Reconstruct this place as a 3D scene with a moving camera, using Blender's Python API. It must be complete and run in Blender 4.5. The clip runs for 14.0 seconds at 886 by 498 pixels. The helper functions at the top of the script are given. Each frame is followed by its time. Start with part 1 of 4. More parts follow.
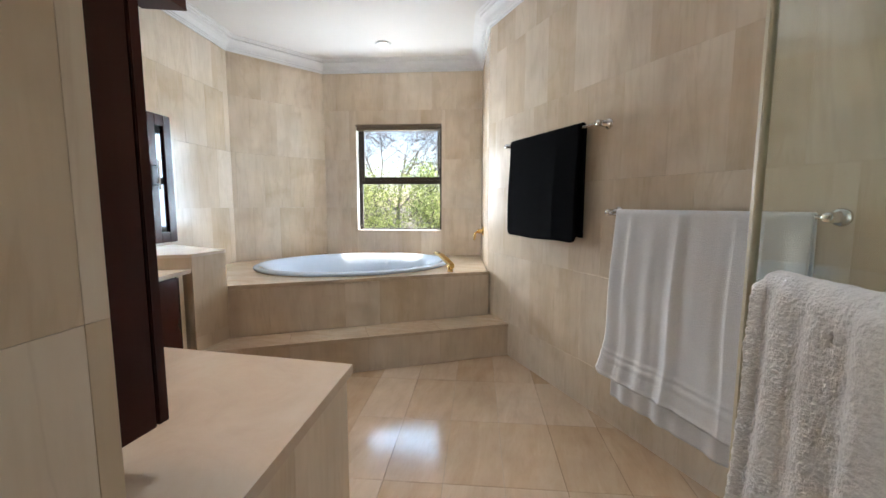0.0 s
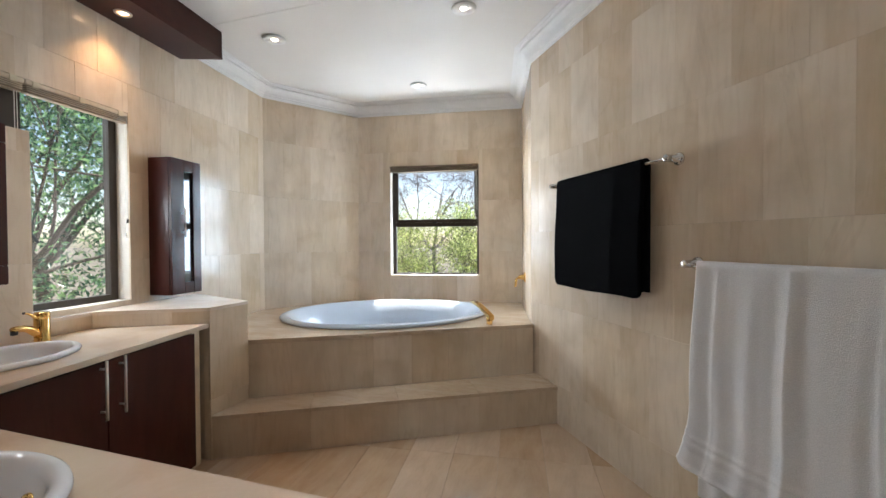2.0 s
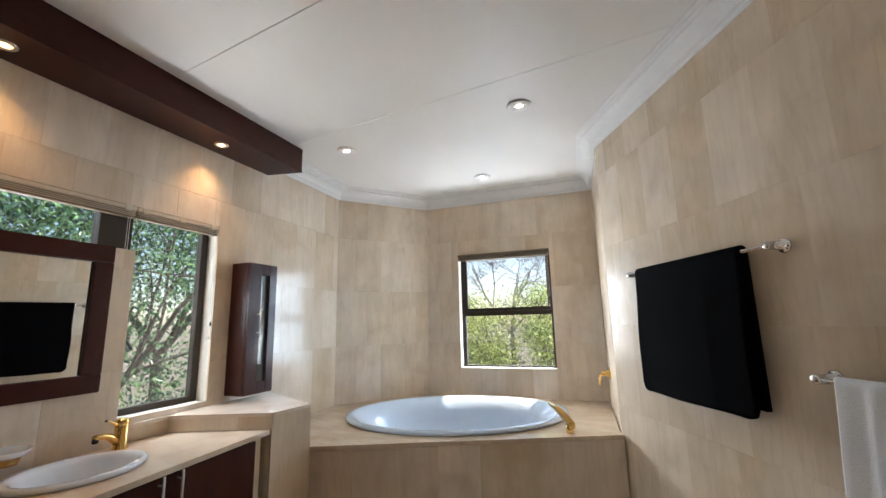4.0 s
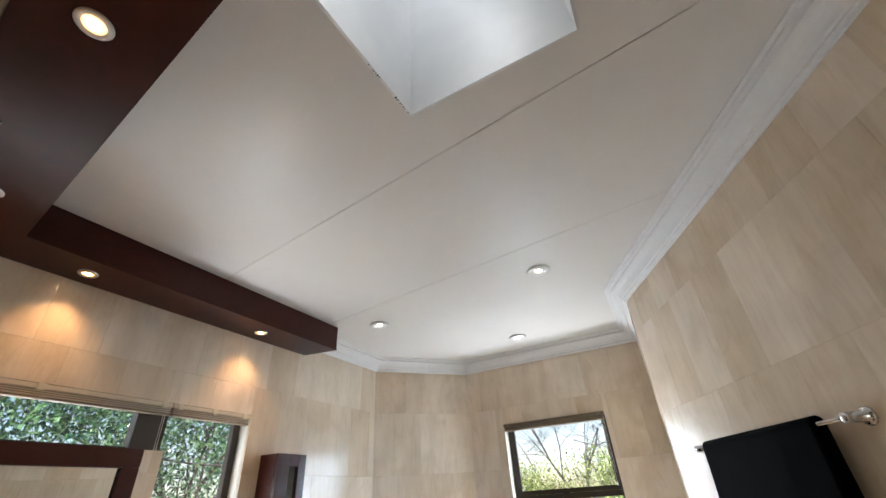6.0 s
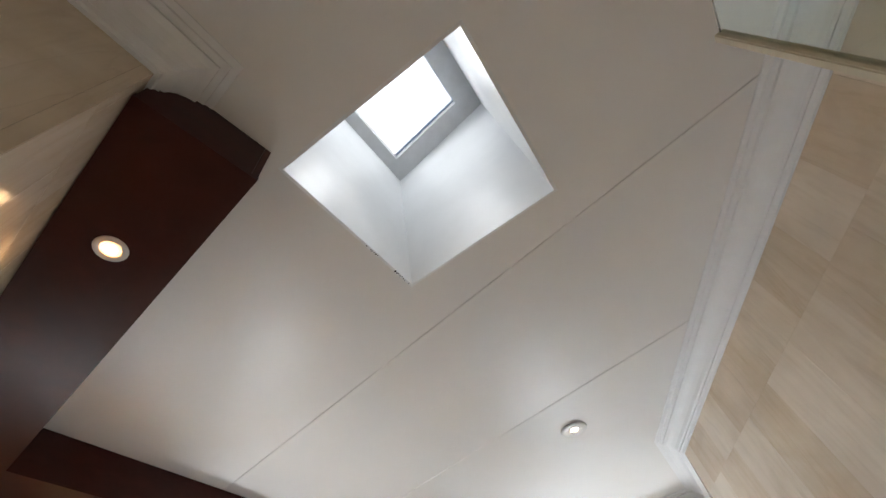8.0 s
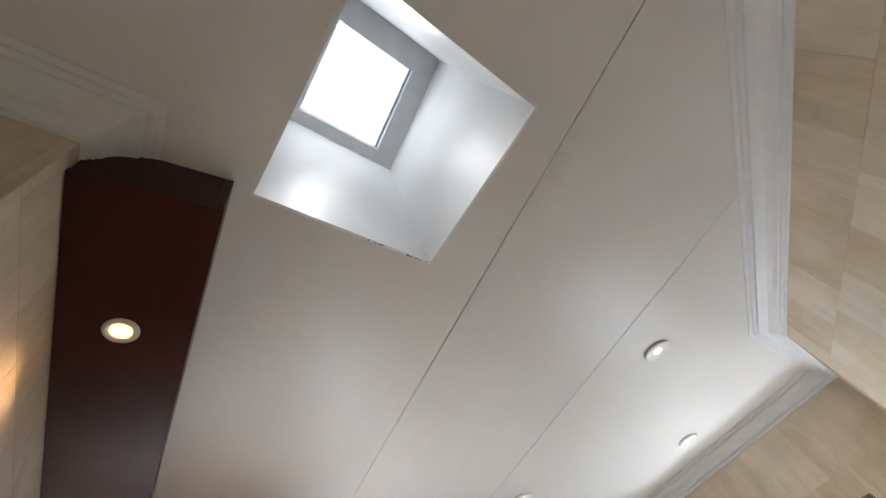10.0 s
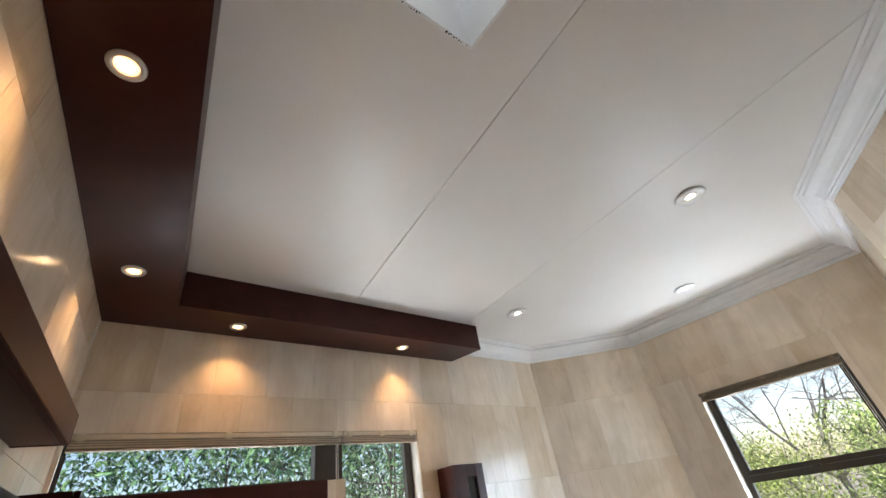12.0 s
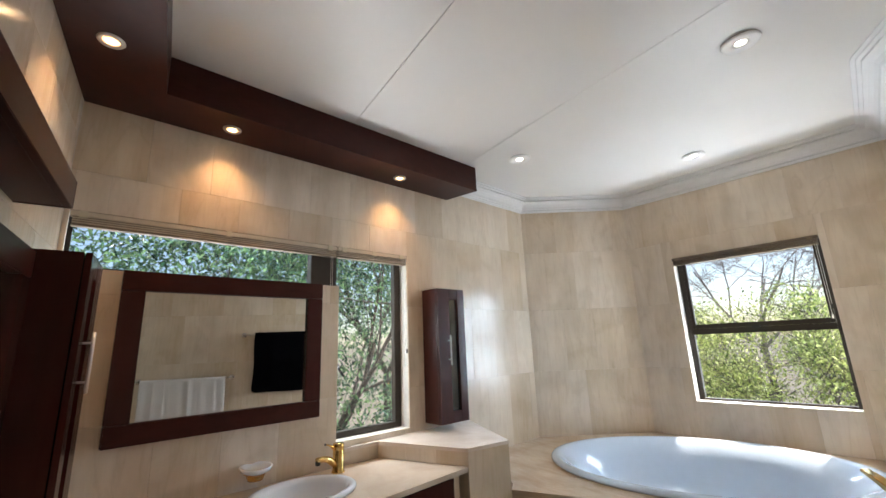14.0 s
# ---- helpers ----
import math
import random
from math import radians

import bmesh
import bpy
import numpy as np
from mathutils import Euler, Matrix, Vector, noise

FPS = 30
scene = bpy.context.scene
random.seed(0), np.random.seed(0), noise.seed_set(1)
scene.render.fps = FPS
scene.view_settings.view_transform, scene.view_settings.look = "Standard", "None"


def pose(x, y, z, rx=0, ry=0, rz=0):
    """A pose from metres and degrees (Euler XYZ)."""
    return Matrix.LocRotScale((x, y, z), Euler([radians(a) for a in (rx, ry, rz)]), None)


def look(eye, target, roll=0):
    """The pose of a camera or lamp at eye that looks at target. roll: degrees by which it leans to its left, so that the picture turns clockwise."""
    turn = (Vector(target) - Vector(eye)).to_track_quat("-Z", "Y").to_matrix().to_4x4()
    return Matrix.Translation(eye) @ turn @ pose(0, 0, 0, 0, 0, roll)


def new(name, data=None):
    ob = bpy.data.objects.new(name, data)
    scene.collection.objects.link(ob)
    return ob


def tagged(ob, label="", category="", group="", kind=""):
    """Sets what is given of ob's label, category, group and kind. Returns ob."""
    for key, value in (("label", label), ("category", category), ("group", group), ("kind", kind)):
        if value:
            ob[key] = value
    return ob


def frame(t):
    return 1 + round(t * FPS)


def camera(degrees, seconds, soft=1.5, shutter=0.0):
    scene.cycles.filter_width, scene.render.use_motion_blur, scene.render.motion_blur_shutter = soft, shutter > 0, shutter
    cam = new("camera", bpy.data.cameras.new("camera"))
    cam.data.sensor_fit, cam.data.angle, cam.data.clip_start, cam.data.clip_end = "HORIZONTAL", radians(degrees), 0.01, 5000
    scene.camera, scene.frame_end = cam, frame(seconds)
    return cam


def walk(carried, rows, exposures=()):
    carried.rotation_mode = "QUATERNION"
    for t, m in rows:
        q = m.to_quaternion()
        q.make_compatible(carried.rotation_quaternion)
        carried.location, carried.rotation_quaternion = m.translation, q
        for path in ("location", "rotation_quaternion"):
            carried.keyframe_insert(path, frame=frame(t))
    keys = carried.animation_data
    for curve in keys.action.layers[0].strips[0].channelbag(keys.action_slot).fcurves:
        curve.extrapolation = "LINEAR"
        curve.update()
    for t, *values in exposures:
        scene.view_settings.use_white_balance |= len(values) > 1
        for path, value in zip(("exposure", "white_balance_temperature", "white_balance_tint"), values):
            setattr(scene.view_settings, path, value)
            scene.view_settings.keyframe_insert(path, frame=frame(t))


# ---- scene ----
cam = camera(95.0, 14.0)
PATH = [
    (0, (0.352, -0.018, 1.362), (-0.07, 1.925, 1.145), 0.1),
    (0.5, (0.346, 0.074, 1.375), (-0.122, 2.009, 1.192), -0.2),
    (1, (0.32, 0.166, 1.396), (-0.194, 2.094, 1.257), -0.3),
    (1.5, (0.293, 0.243, 1.409), (-0.262, 2.162, 1.322), -0.3),
    (2, (0.261, 0.308, 1.429), (-0.334, 2.217, 1.397), -0.3),
    (2.5, (0.249, 0.347, 1.46), (-0.4, 2.238, 1.491), -0.4),
    (4.8, (0.424, 0.552, 1.604), (-0.622, 2.134, 2.237), -2.1),
    (5, (0.45, 0.566, 1.613), (-0.609, 2.106, 2.325), -2.3),
    (5.5, (0.461, 0.539, 1.663), (-0.57, 2.013, 2.538), -3.2),
    (6, (0.49, 0.533, 1.687), (-0.472, 1.936, 2.737), -4.0),
    (6.5, (0.496, 0.53, 1.704), (-0.357, 1.854, 2.936), -5.1),
    (7, (0.496, 0.527, 1.724), (-0.236, 1.744, 3.132), -7.3),
    (7.5, (0.493, 0.542, 1.742), (-0.155, 1.617, 3.299), -9.8),
    (7.7, (0.494, 0.551, 1.744), (-0.136, 1.580, 3.339), -11.1),
    (9.8, (0.474, 0.716, 1.765), (-0.256, 1.614, 3.396), -28.2),
    (10, (0.46, 0.737, 1.767), (-0.313, 1.629, 3.381), -27.4),
    (10.5, (0.428, 0.758, 1.768), (-0.487, 1.66, 3.301), -23.1),
    (11, (0.363, 0.768, 1.752), (-0.699, 1.692, 3.172), -18.4),
    (11.5, (0.325, 0.791, 1.751), (-0.898, 1.734, 3.022), -13.6),
    (12, (0.28, 0.797, 1.739), (-1.079, 1.766, 2.841), -10.0),
    (12.5, (0.232, 0.794, 1.721), (-1.233, 1.799, 2.64), -7.2),
    (13, (0.201, 0.804, 1.692), (-1.339, 1.838, 2.441), -5.0),
    (13.5, (0.18, 0.811, 1.662), (-1.408, 1.874, 2.254), -3.3),
    (14, (0.162, 0.804, 1.629), (-1.45, 1.896, 2.086), -2.3),
]
walk(cam, [(t, look(eye, target, roll)) for t, eye, target, roll in PATH],
     exposures=[(0, 1.46), (2.5, 1.22), (5.0, 1.16), (7.5, 1.24), (11.0, 1.15), (14.0, 1.17)])

# ---- world, sun, large lights ----
world = bpy.data.worlds.new("world")
scene.world = world
world.use_nodes = True
wn = world.node_tree.nodes
sky = wn.new("ShaderNodeTexSky")
sky.sky_type, sky.sun_disc = "NISHITA", False
sky.sun_elevation, sky.sun_rotation = radians(58.6), radians(15)
wn["Background"].inputs["Strength"].default_value = 0.105
world.node_tree.links.new(sky.outputs[0], wn["Background"].inputs["Color"])

sun = new("sun", bpy.data.lights.new("sun", "SUN"))
sun.data.energy, sun.data.angle, sun.data.color = 5.0, radians(0.6), (1.0, 0.95, 0.86)
sun.matrix_world = look((2.3, 8.6, 14.6), (0, 0, 0))


def area_lamp(name, eye, target, sx, sy, watts, color):
    ob = new(name, bpy.data.lights.new(name, "AREA"))
    ob.data.shape, ob.data.size, ob.data.size_y = "RECTANGLE", sx, sy
    ob.data.energy, ob.data.color = watts, color
    ob.matrix_world = look(eye, target)
    return ob


def spot_lamp(name, eye, target, watts, degrees, blend, color):
    ob = new(name, bpy.data.lights.new(name, "SPOT"))
    ob.data.energy, ob.data.spot_size, ob.data.spot_blend = watts, radians(degrees), blend
    ob.data.color, ob.data.shadow_soft_size = color, 0.02
    ob.matrix_world = look(eye, target)
    return ob


SKYLIGHT_W, SPOT_W, DOWN_W = (0.7, 1.0), 6.6, 2
WINDOW_W, RISE_W, ENTRY_W = (108, 112, 132, 132), (28, 14, 9, 10), 5.0
area_lamp("skylight_daylight", (0.14, 1.13, 4.18), (0.14, 1.13, 0), 0.40, 0.40, SKYLIGHT_W[0], (0.93, 0.97, 1.0))
area_lamp("skylight_zenith", (0.14, 1.13, 4.17), (0.14, 1.13, 0), 0.20, 0.20, SKYLIGHT_W[1], (0.93, 0.97, 1.0)).data.spread = radians(52)

# the open sky above the two windows
area_lamp("north_sky", (-1.2, 9.6, 4.2), (-1.3, 4.9, 1.7), 6.0, 1.5, WINDOW_W[0], (0.46, 0.71, 1.0))
area_lamp("west_sky", (-4.3, 1.5, 3.75), (-1.6, 1.3, 1.3), 3.0, 1.6, WINDOW_W[1], (0.80, 0.91, 1.0))

# the low sky seen past the sides of the north window
area_lamp("north_west_sky", (-3.3, 6.7, 1.75), (0.9, 2.4, 1.3), 1.1, 1.3, WINDOW_W[2], (0.80, 0.90, 1.0))
area_lamp("north_east_sky", (0.6, 7.0, 1.8), (-2.3, 3.4, 1.3), 3.4, 2.2, WINDOW_W[3], (0.64, 0.81, 1.0))

# fill lamps added out of sight, just outside the openings, to brighten the ceiling
area_lamp("north_ground_light", (-1.30, 5.50, 0.60), (-1.2, 4.5, 3.1), 1.3, 0.55, RISE_W[0], (0.80, 0.90, 1.0))
area_lamp("north_sill_light", (-1.27, 5.31, 0.72), (-1.2, 4.72, 3.1), 1.0, 0.2, RISE_W[3], (0.85, 0.92, 1.0))
area_lamp("west_ground_light", (-3.25, 2.15, 0.62), (-1.0, 2.3, 3.1), 0.6, 0.5, RISE_W[1], (0.90, 0.95, 1.0))
area_lamp("west_upper_light", (-3.05, 0.95, 1.72), (-0.8, 1.6, 3.1), 1.3, 0.4, RISE_W[2], (0.90, 0.95, 1.0))
# fill lamp added outside an unseen doorway, standing in for a room behind
area_lamp("doorway_light", (0.66, -1.80, 1.3), (1.8, 0.3, 1.35), 0.9, 1.9, ENTRY_W, (1.0, 0.95, 0.88))


# ---- materials ----
def node_mat(name):
    m = bpy.data.materials.new(name)
    m.use_nodes = True
    return m, m.node_tree.nodes, m.node_tree.links, m.node_tree.nodes["Principled BSDF"]


def ramp(nodes, stops):
    r = nodes.new("ShaderNodeValToRGB")
    while len(r.color_ramp.elements) < len(stops):
        r.color_ramp.elements.new(0.5)
    for e, (p, c) in zip(r.color_ramp.elements, stops):
        e.position, e.color = p, (*c, 1)
    return r


def marble(name, light, mid, dark, stretch, turn=0.0, rough=0.16, tiled=True, strength=1.0, stains=0.42, veins=0.16, streaks=0.2):
    """Cream veined travertine: long soft streaks, fine grain, small pits, each slab with its own cut and shade."""
    m, n, l, b = node_mat(name)
    geo = n.new("ShaderNodeNewGeometry")
    info = n.new("ShaderNodeObjectInfo")
    mp = n.new("ShaderNodeMapping")
    mp.inputs["Rotation"].default_value = (0, 0, turn)
    mp.inputs["Scale"].default_value = stretch
    l.new(geo.outputs["Position"], mp.inputs["Vector"])
    add = n.new("ShaderNodeVectorMath")
    add.operation = "MULTIPLY_ADD"
    comb = n.new("ShaderNodeCombineXYZ")
    for k in range(3):
        l.new(info.outputs["Random"], comb.inputs[k])
    add.inputs[1].default_value = (37.0, 53.0, 71.0) if tiled else (0, 0, 0)
    l.new(comb.outputs[0], add.inputs[0])
    l.new(mp.outputs[0], add.inputs[2])
    big = n.new("ShaderNodeTexNoise")
    big.inputs["Scale"].default_value, big.inputs["Detail"].default_value, big.inputs["Distortion"].default_value = 1.6, 7, 0.7
    big.inputs["Roughness"].default_value = 0.62
    l.new(add.outputs[0], big.inputs["Vector"])
    r = ramp(n, [(0.25, dark), (0.5, mid), (0.75, light)])
    l.new(big.outputs["Fac"], r.inputs["Fac"])
    # cloudy patches
    cloud = n.new("ShaderNodeTexNoise")
    cloud.inputs["Scale"].default_value, cloud.inputs["Detail"].default_value = 3.2, 4
    off = n.new("ShaderNodeVectorMath")
    off.operation = "ADD"
    off.inputs[1].default_value = (0.13, 0.29, 0.37)
    l.new(geo.outputs["Position"], off.inputs[0])
    l.new(off.outputs[0], cloud.inputs["Vector"])
    # shade of each slab
    hsv = n.new("ShaderNodeHueSaturation")
    val = n.new("ShaderNodeMapRange")
    val.inputs["To Min"].default_value, val.inputs["To Max"].default_value = 1 - 0.10 * strength, 1 + 0.07 * strength
    l.new(info.outputs["Random"], val.inputs["Value"])
    cl = n.new("ShaderNodeMapRange")
    cl.inputs["From Min"].default_value, cl.inputs["From Max"].default_value = 0.3, 0.7
    cl.inputs["To Min"].default_value, cl.inputs["To Max"].default_value = 0.92, 1.07
    l.new(cloud.outputs["Fac"], cl.inputs["Value"])
    mul = n.new("ShaderNodeMath")
    mul.operation = "MULTIPLY"
    l.new(val.outputs[0], mul.inputs[0])
    l.new(cl.outputs[0], mul.inputs[1])
    l.new(mul.outputs[0], hsv.inputs["Value"])
    sat = n.new("ShaderNodeMapRange")
    sat.inputs["To Min"].default_value, sat.inputs["To Max"].default_value = 1.15, 0.85
    l.new(info.outputs["Random"], sat.inputs["Value"])
    l.new(sat.outputs[0], hsv.inputs["Saturation"])
    # thin brown veins
    vein = n.new("ShaderNodeTexNoise")
    vein.inputs["Scale"].default_value, vein.inputs["Detail"].default_value, vein.inputs["Distortion"].default_value = 0.9, 9, 1.6
    l.new(add.outputs[0], vein.inputs["Vector"])
    vr = ramp(n, [(0.485, (0, 0, 0)), (0.5, (1, 1, 1)), (0.512, (0, 0, 0))])
    l.new(vein.outputs["Fac"], vr.inputs["Fac"])
    mix = n.new("ShaderNodeMix")
    mix.data_type = "RGBA"
    vf = n.new("ShaderNodeMath")
    vf.operation = "MULTIPLY"
    vf.inputs[1].default_value = veins
    l.new(vr.outputs[0], vf.inputs[0])
    l.new(vf.outputs[0], mix.inputs["Factor"])
    l.new(r.outputs[0], mix.inputs["A"])
    mix.inputs["B"].default_value = (dark[0] * 0.6, dark[1] * 0.52, dark[2] * 0.42, 1)
    stain = n.new("ShaderNodeTexNoise")
    stain.inputs["Scale"].default_value, stain.inputs["Detail"].default_value, stain.inputs["Distortion"].default_value = 2.3, 8, 1.2
    st_v = n.new("ShaderNodeVectorMath")
    st_v.operation = "ADD"
    l.new(comb.outputs[0], st_v.inputs[0])
    l.new(geo.outputs["Position"], st_v.inputs[1])
    l.new(st_v.outputs[0], stain.inputs["Vector"])
    st_r = n.new("ShaderNodeMapRange")
    st_r.inputs["From Min"].default_value, st_r.inputs["From Max"].default_value = 0.52, 0.72
    st_r.inputs["To Min"].default_value, st_r.inputs["To Max"].default_value = 0.0, stains
    l.new(stain.outputs["Fac"], st_r.inputs["Value"])
    mix2 = n.new("ShaderNodeMix")
    mix2.data_type = "RGBA"
    l.new(st_r.outputs[0], mix2.inputs["Factor"])
    l.new(mix.outputs["Result"], mix2.inputs["A"])
    mix2.inputs["B"].default_value = (dark[0] * 0.82, dark[1] * 0.76, dark[2] * 0.66, 1)
    # fine bedding streaks
    fine = n.new("ShaderNodeTexNoise")
    fine.inputs["Scale"].default_value, fine.inputs["Detail"].default_value, fine.inputs["Distortion"].default_value = 13.0, 6, 0.25
    l.new(add.outputs[0], fine.inputs["Vector"])
    fr = n.new("ShaderNodeMapRange")
    fr.inputs["From Min"].default_value, fr.inputs["From Max"].default_value = 0.5, 0.75
    fr.inputs["To Min"].default_value, fr.inputs["To Max"].default_value = 0.0, streaks
    l.new(fine.outputs["Fac"], fr.inputs["Value"])
    mix3 = n.new("ShaderNodeMix")
    mix3.data_type = "RGBA"
    l.new(fr.outputs[0], mix3.inputs["Factor"])
    l.new(mix2.outputs["Result"], mix3.inputs["A"])
    mix3.inputs["B"].default_value = (dark[0] * 0.78, dark[1] * 0.72, dark[2] * 0.62, 1)
    l.new(mix3.outputs["Result"], hsv.inputs["Color"])
    l.new(hsv.outputs[0], b.inputs["Base Color"])
    rr = n.new("ShaderNodeMapRange")
    rr.inputs["To Min"].default_value, rr.inputs["To Max"].default_value = rough * 0.75, rough * 1.2
    l.new(cloud.outputs["Fac"], rr.inputs["Value"])
    l.new(rr.outputs[0], b.inputs["Roughness"])
    bump = n.new("ShaderNodeBump")
    bump.inputs["Strength"].default_value, bump.inputs["Distance"].default_value = 0.06, 0.01
    l.new(cloud.outputs["Fac"], bump.inputs["Height"])
    l.new(bump.outputs[0], b.inputs["Normal"])
    return m


def plain(name, color, rough, metal=0.0, var=0.06, scale=14.0, bump=0.0, coat=0.0, spec=0.5):
    """Paint, metal or glaze with slight unevenness of tone and gloss."""
    m, n, l, b = node_mat(name)
    geo = n.new("ShaderNodeNewGeometry")
    t = n.new("ShaderNodeTexNoise")
    t.inputs["Scale"].default_value, t.inputs["Detail"].default_value = scale, 5
    l.new(geo.outputs["Position"], t.inputs["Vector"])
    c0 = tuple(max(0, c * (1 - var)) for c in color)
    c1 = tuple(min(1, c * (1 + var)) for c in color)
    r = ramp(n, [(0.3, c0), (0.7, c1)])
    l.new(t.outputs["Fac"], r.inputs["Fac"])
    l.new(r.outputs[0], b.inputs["Base Color"])
    rr = n.new("ShaderNodeMapRange")
    rr.inputs["To Min"].default_value, rr.inputs["To Max"].default_value = rough * 0.75, min(1, rough * 1.25)
    l.new(t.outputs["Fac"], rr.inputs["Value"])
    l.new(rr.outputs[0], b.inputs["Roughness"])
    b.inputs["Metallic"].default_value = metal
    b.inputs["Coat Weight"].default_value = coat
    b.inputs["Specular IOR Level"].default_value = spec
    if bump:
        bp = n.new("ShaderNodeBump")
        bp.inputs["Strength"].default_value, bp.inputs["Distance"].default_value = bump, 0.004
        l.new(t.outputs["Fac"], bp.inputs["Height"])
        l.new(bp.outputs[0], b.inputs["Normal"])
    return m


def wood(name, dark, light, stretch, rough=0.28, spec=0.2):
    m, n, l, b = node_mat(name)
    geo = n.new("ShaderNodeNewGeometry")
    mp = n.new("ShaderNodeMapping")
    mp.inputs["Scale"].default_value = stretch
    l.new(geo.outputs["Position"], mp.inputs["Vector"])
    t = n.new("ShaderNodeTexNoise")
    t.inputs["Scale"].default_value, t.inputs["Detail"].default_value, t.inputs["Distortion"].default_value = 6, 8, 1.0
    l.new(mp.outputs[0], t.inputs["Vector"])
    r = ramp(n, [(0.35, dark), (0.65, light)])
    l.new(t.outputs["Fac"], r.inputs["Fac"])
    l.new(r.outputs[0], b.inputs["Base Color"])
    rr = n.new("ShaderNodeMapRange")
    rr.inputs["To Min"].default_value, rr.inputs["To Max"].default_value = rough * 0.95, rough * 1.12
    l.new(t.outputs["Fac"], rr.inputs["Value"])
    l.new(rr.outputs[0], b.inputs["Roughness"])
    bp = n.new("ShaderNodeBump")
    b.inputs["Specular IOR Level"].default_value = spec
    bp.inputs["Strength"].default_value, bp.inputs["Distance"].default_value = 0.008, 0.001
    l.new(t.outputs["Fac"], bp.inputs["Height"])
    l.new(bp.outputs[0], b.inputs["Normal"])
    return m


def cloth(name, color, fluff, scale):
    m, n, l, b = node_mat(name)
    geo = n.new("ShaderNodeNewGeometry")
    t = n.new("ShaderNodeTexNoise")
    t.inputs["Scale"].default_value, t.inputs["Detail"].default_value = scale, 6
    l.new(geo.outputs["Position"], t.inputs["Vector"])
    r = ramp(n, [(0.3, tuple(c * 0.86 for c in color)), (0.65, color)])
    l.new(t.outputs["Fac"], r.inputs["Fac"])
    l.new(r.outputs[0], b.inputs["Base Color"])
    b.inputs["Roughness"].default_value = 0.95
    b.inputs["Sheen Weight"].default_value = 0.25 if color[0] > 0.1 else 0.0
    b.inputs["Specular IOR Level"].default_value = 0.1 if color[0] > 0.1 else 0.02
    bp = n.new("ShaderNodeBump")
    bp.inputs["Strength"].default_value, bp.inputs["Distance"].default_value = fluff, 0.008
    l.new(t.outputs["Fac"], bp.inputs["Height"])
    l.new(bp.outputs[0], b.inputs["Normal"])
    return m


def glass(name, color, rough=0.0):
    m, n, l, b = node_mat(name)
    b.inputs["Base Color"].default_value = (*color, 1)
    b.inputs["Transmission Weight"].default_value = 1.0
    b.inputs["Roughness"].default_value = rough
    b.inputs["IOR"].default_value = 1.45
    return m


def opal(name, color):
    """Milky sheet that scatters daylight evenly."""
    m, n, l, b = node_mat(name)
    tr = n.new("ShaderNodeBsdfTranslucent")
    tr.inputs["Color"].default_value = (*color, 1)
    gl = n.new("ShaderNodeBsdfGlossy")
    gl.inputs["Roughness"].default_value = 0.2
    ms = n.new("ShaderNodeMixShader")
    ms.inputs[0].default_value = 0.05
    l.new(tr.outputs[0], ms.inputs[1])
    l.new(gl.outputs[0], ms.inputs[2])
    l.new(ms.outputs[0], n["Material Output"].inputs["Surface"])
    return m


def glow(name, color, strength):
    m, n, l, b = node_mat(name)
    b.inputs["Emission Color"].default_value = (*color, 1)
    b.inputs["Emission Strength"].default_value = strength
    b.inputs["Base Color"].default_value = (0.8, 0.8, 0.8, 1)
    return m


CREAM_L, CREAM_M, CREAM_D = (0.785, 0.675, 0.548), (0.73, 0.61, 0.474), (0.65, 0.522, 0.38)
M_WALL = marble("wall_travertine", CREAM_L, CREAM_M, CREAM_D, (2.9, 2.9, 0.42), rough=0.19, strength=0.8, stains=0.40, veins=0.14, streaks=0.24)
M_FLOOR = marble("floor_travertine", (0.69, 0.53, 0.385), (0.63, 0.465, 0.325), (0.54, 0.385, 0.26), (5.0, 1.1, 5.0), radians(-7.3), 0.13, strength=1.2, stains=0.08, veins=0.04, streaks=0.14)
M_TREAD = marble("tread_travertine", (0.74, 0.63, 0.51), (0.68, 0.555, 0.43), (0.57, 0.44, 0.325), (1.6, 6.0, 5.0), radians(-30.5), 0.10)
M_TOP = marble("countertop_marble", (0.75, 0.64, 0.54), (0.70, 0.58, 0.47), (0.61, 0.485, 0.385), (2.2, 2.2, 2.2), 0, 0.14, tiled=False, stains=0.10, veins=0.03, streaks=0.0)
M_GROUT = plain("grout_mortar", (0.58, 0.48, 0.37), 0.9, bump=0.3)
M_CEIL = plain("ceiling_white_paint", (0.785, 0.765, 0.74), 0.36, var=0.02, scale=2.0, bump=0.02, spec=0.4)
M_CORN = plain("cornice_white_paint", (0.82, 0.82, 0.82), 0.42, var=0.02)
M_PLASTER = plain("cream_plaster", (0.74, 0.70, 0.63), 0.6, var=0.04, bump=0.1)
M_WELL = plain("skylight_well_paint", (0.82, 0.83, 0.84), 0.45, var=0.03, scale=6, bump=0.05)
M_WOOD = wood("dark_mahogany", (0.040, 0.0092, 0.0066), (0.052, 0.0122, 0.0084), (1.2, 1.2, 3.0), 0.34)
M_WOODV = wood("dark_mahogany_upright", (0.042, 0.0102, 0.0086), (0.052, 0.0128, 0.0104), (2.0, 2.0, 0.4), 0.23, 0.34)
M_CHROME = plain("polished_chrome", (0.80, 0.80, 0.80), 0.10, 1.0, var=0.03)
M_STEEL = plain("brushed_steel", (0.66, 0.65, 0.64), 0.42, 1.0)
M_GOLD = plain("polished_gold_brass", (0.80, 0.52, 0.18), 0.14, 1.0, var=0.08)
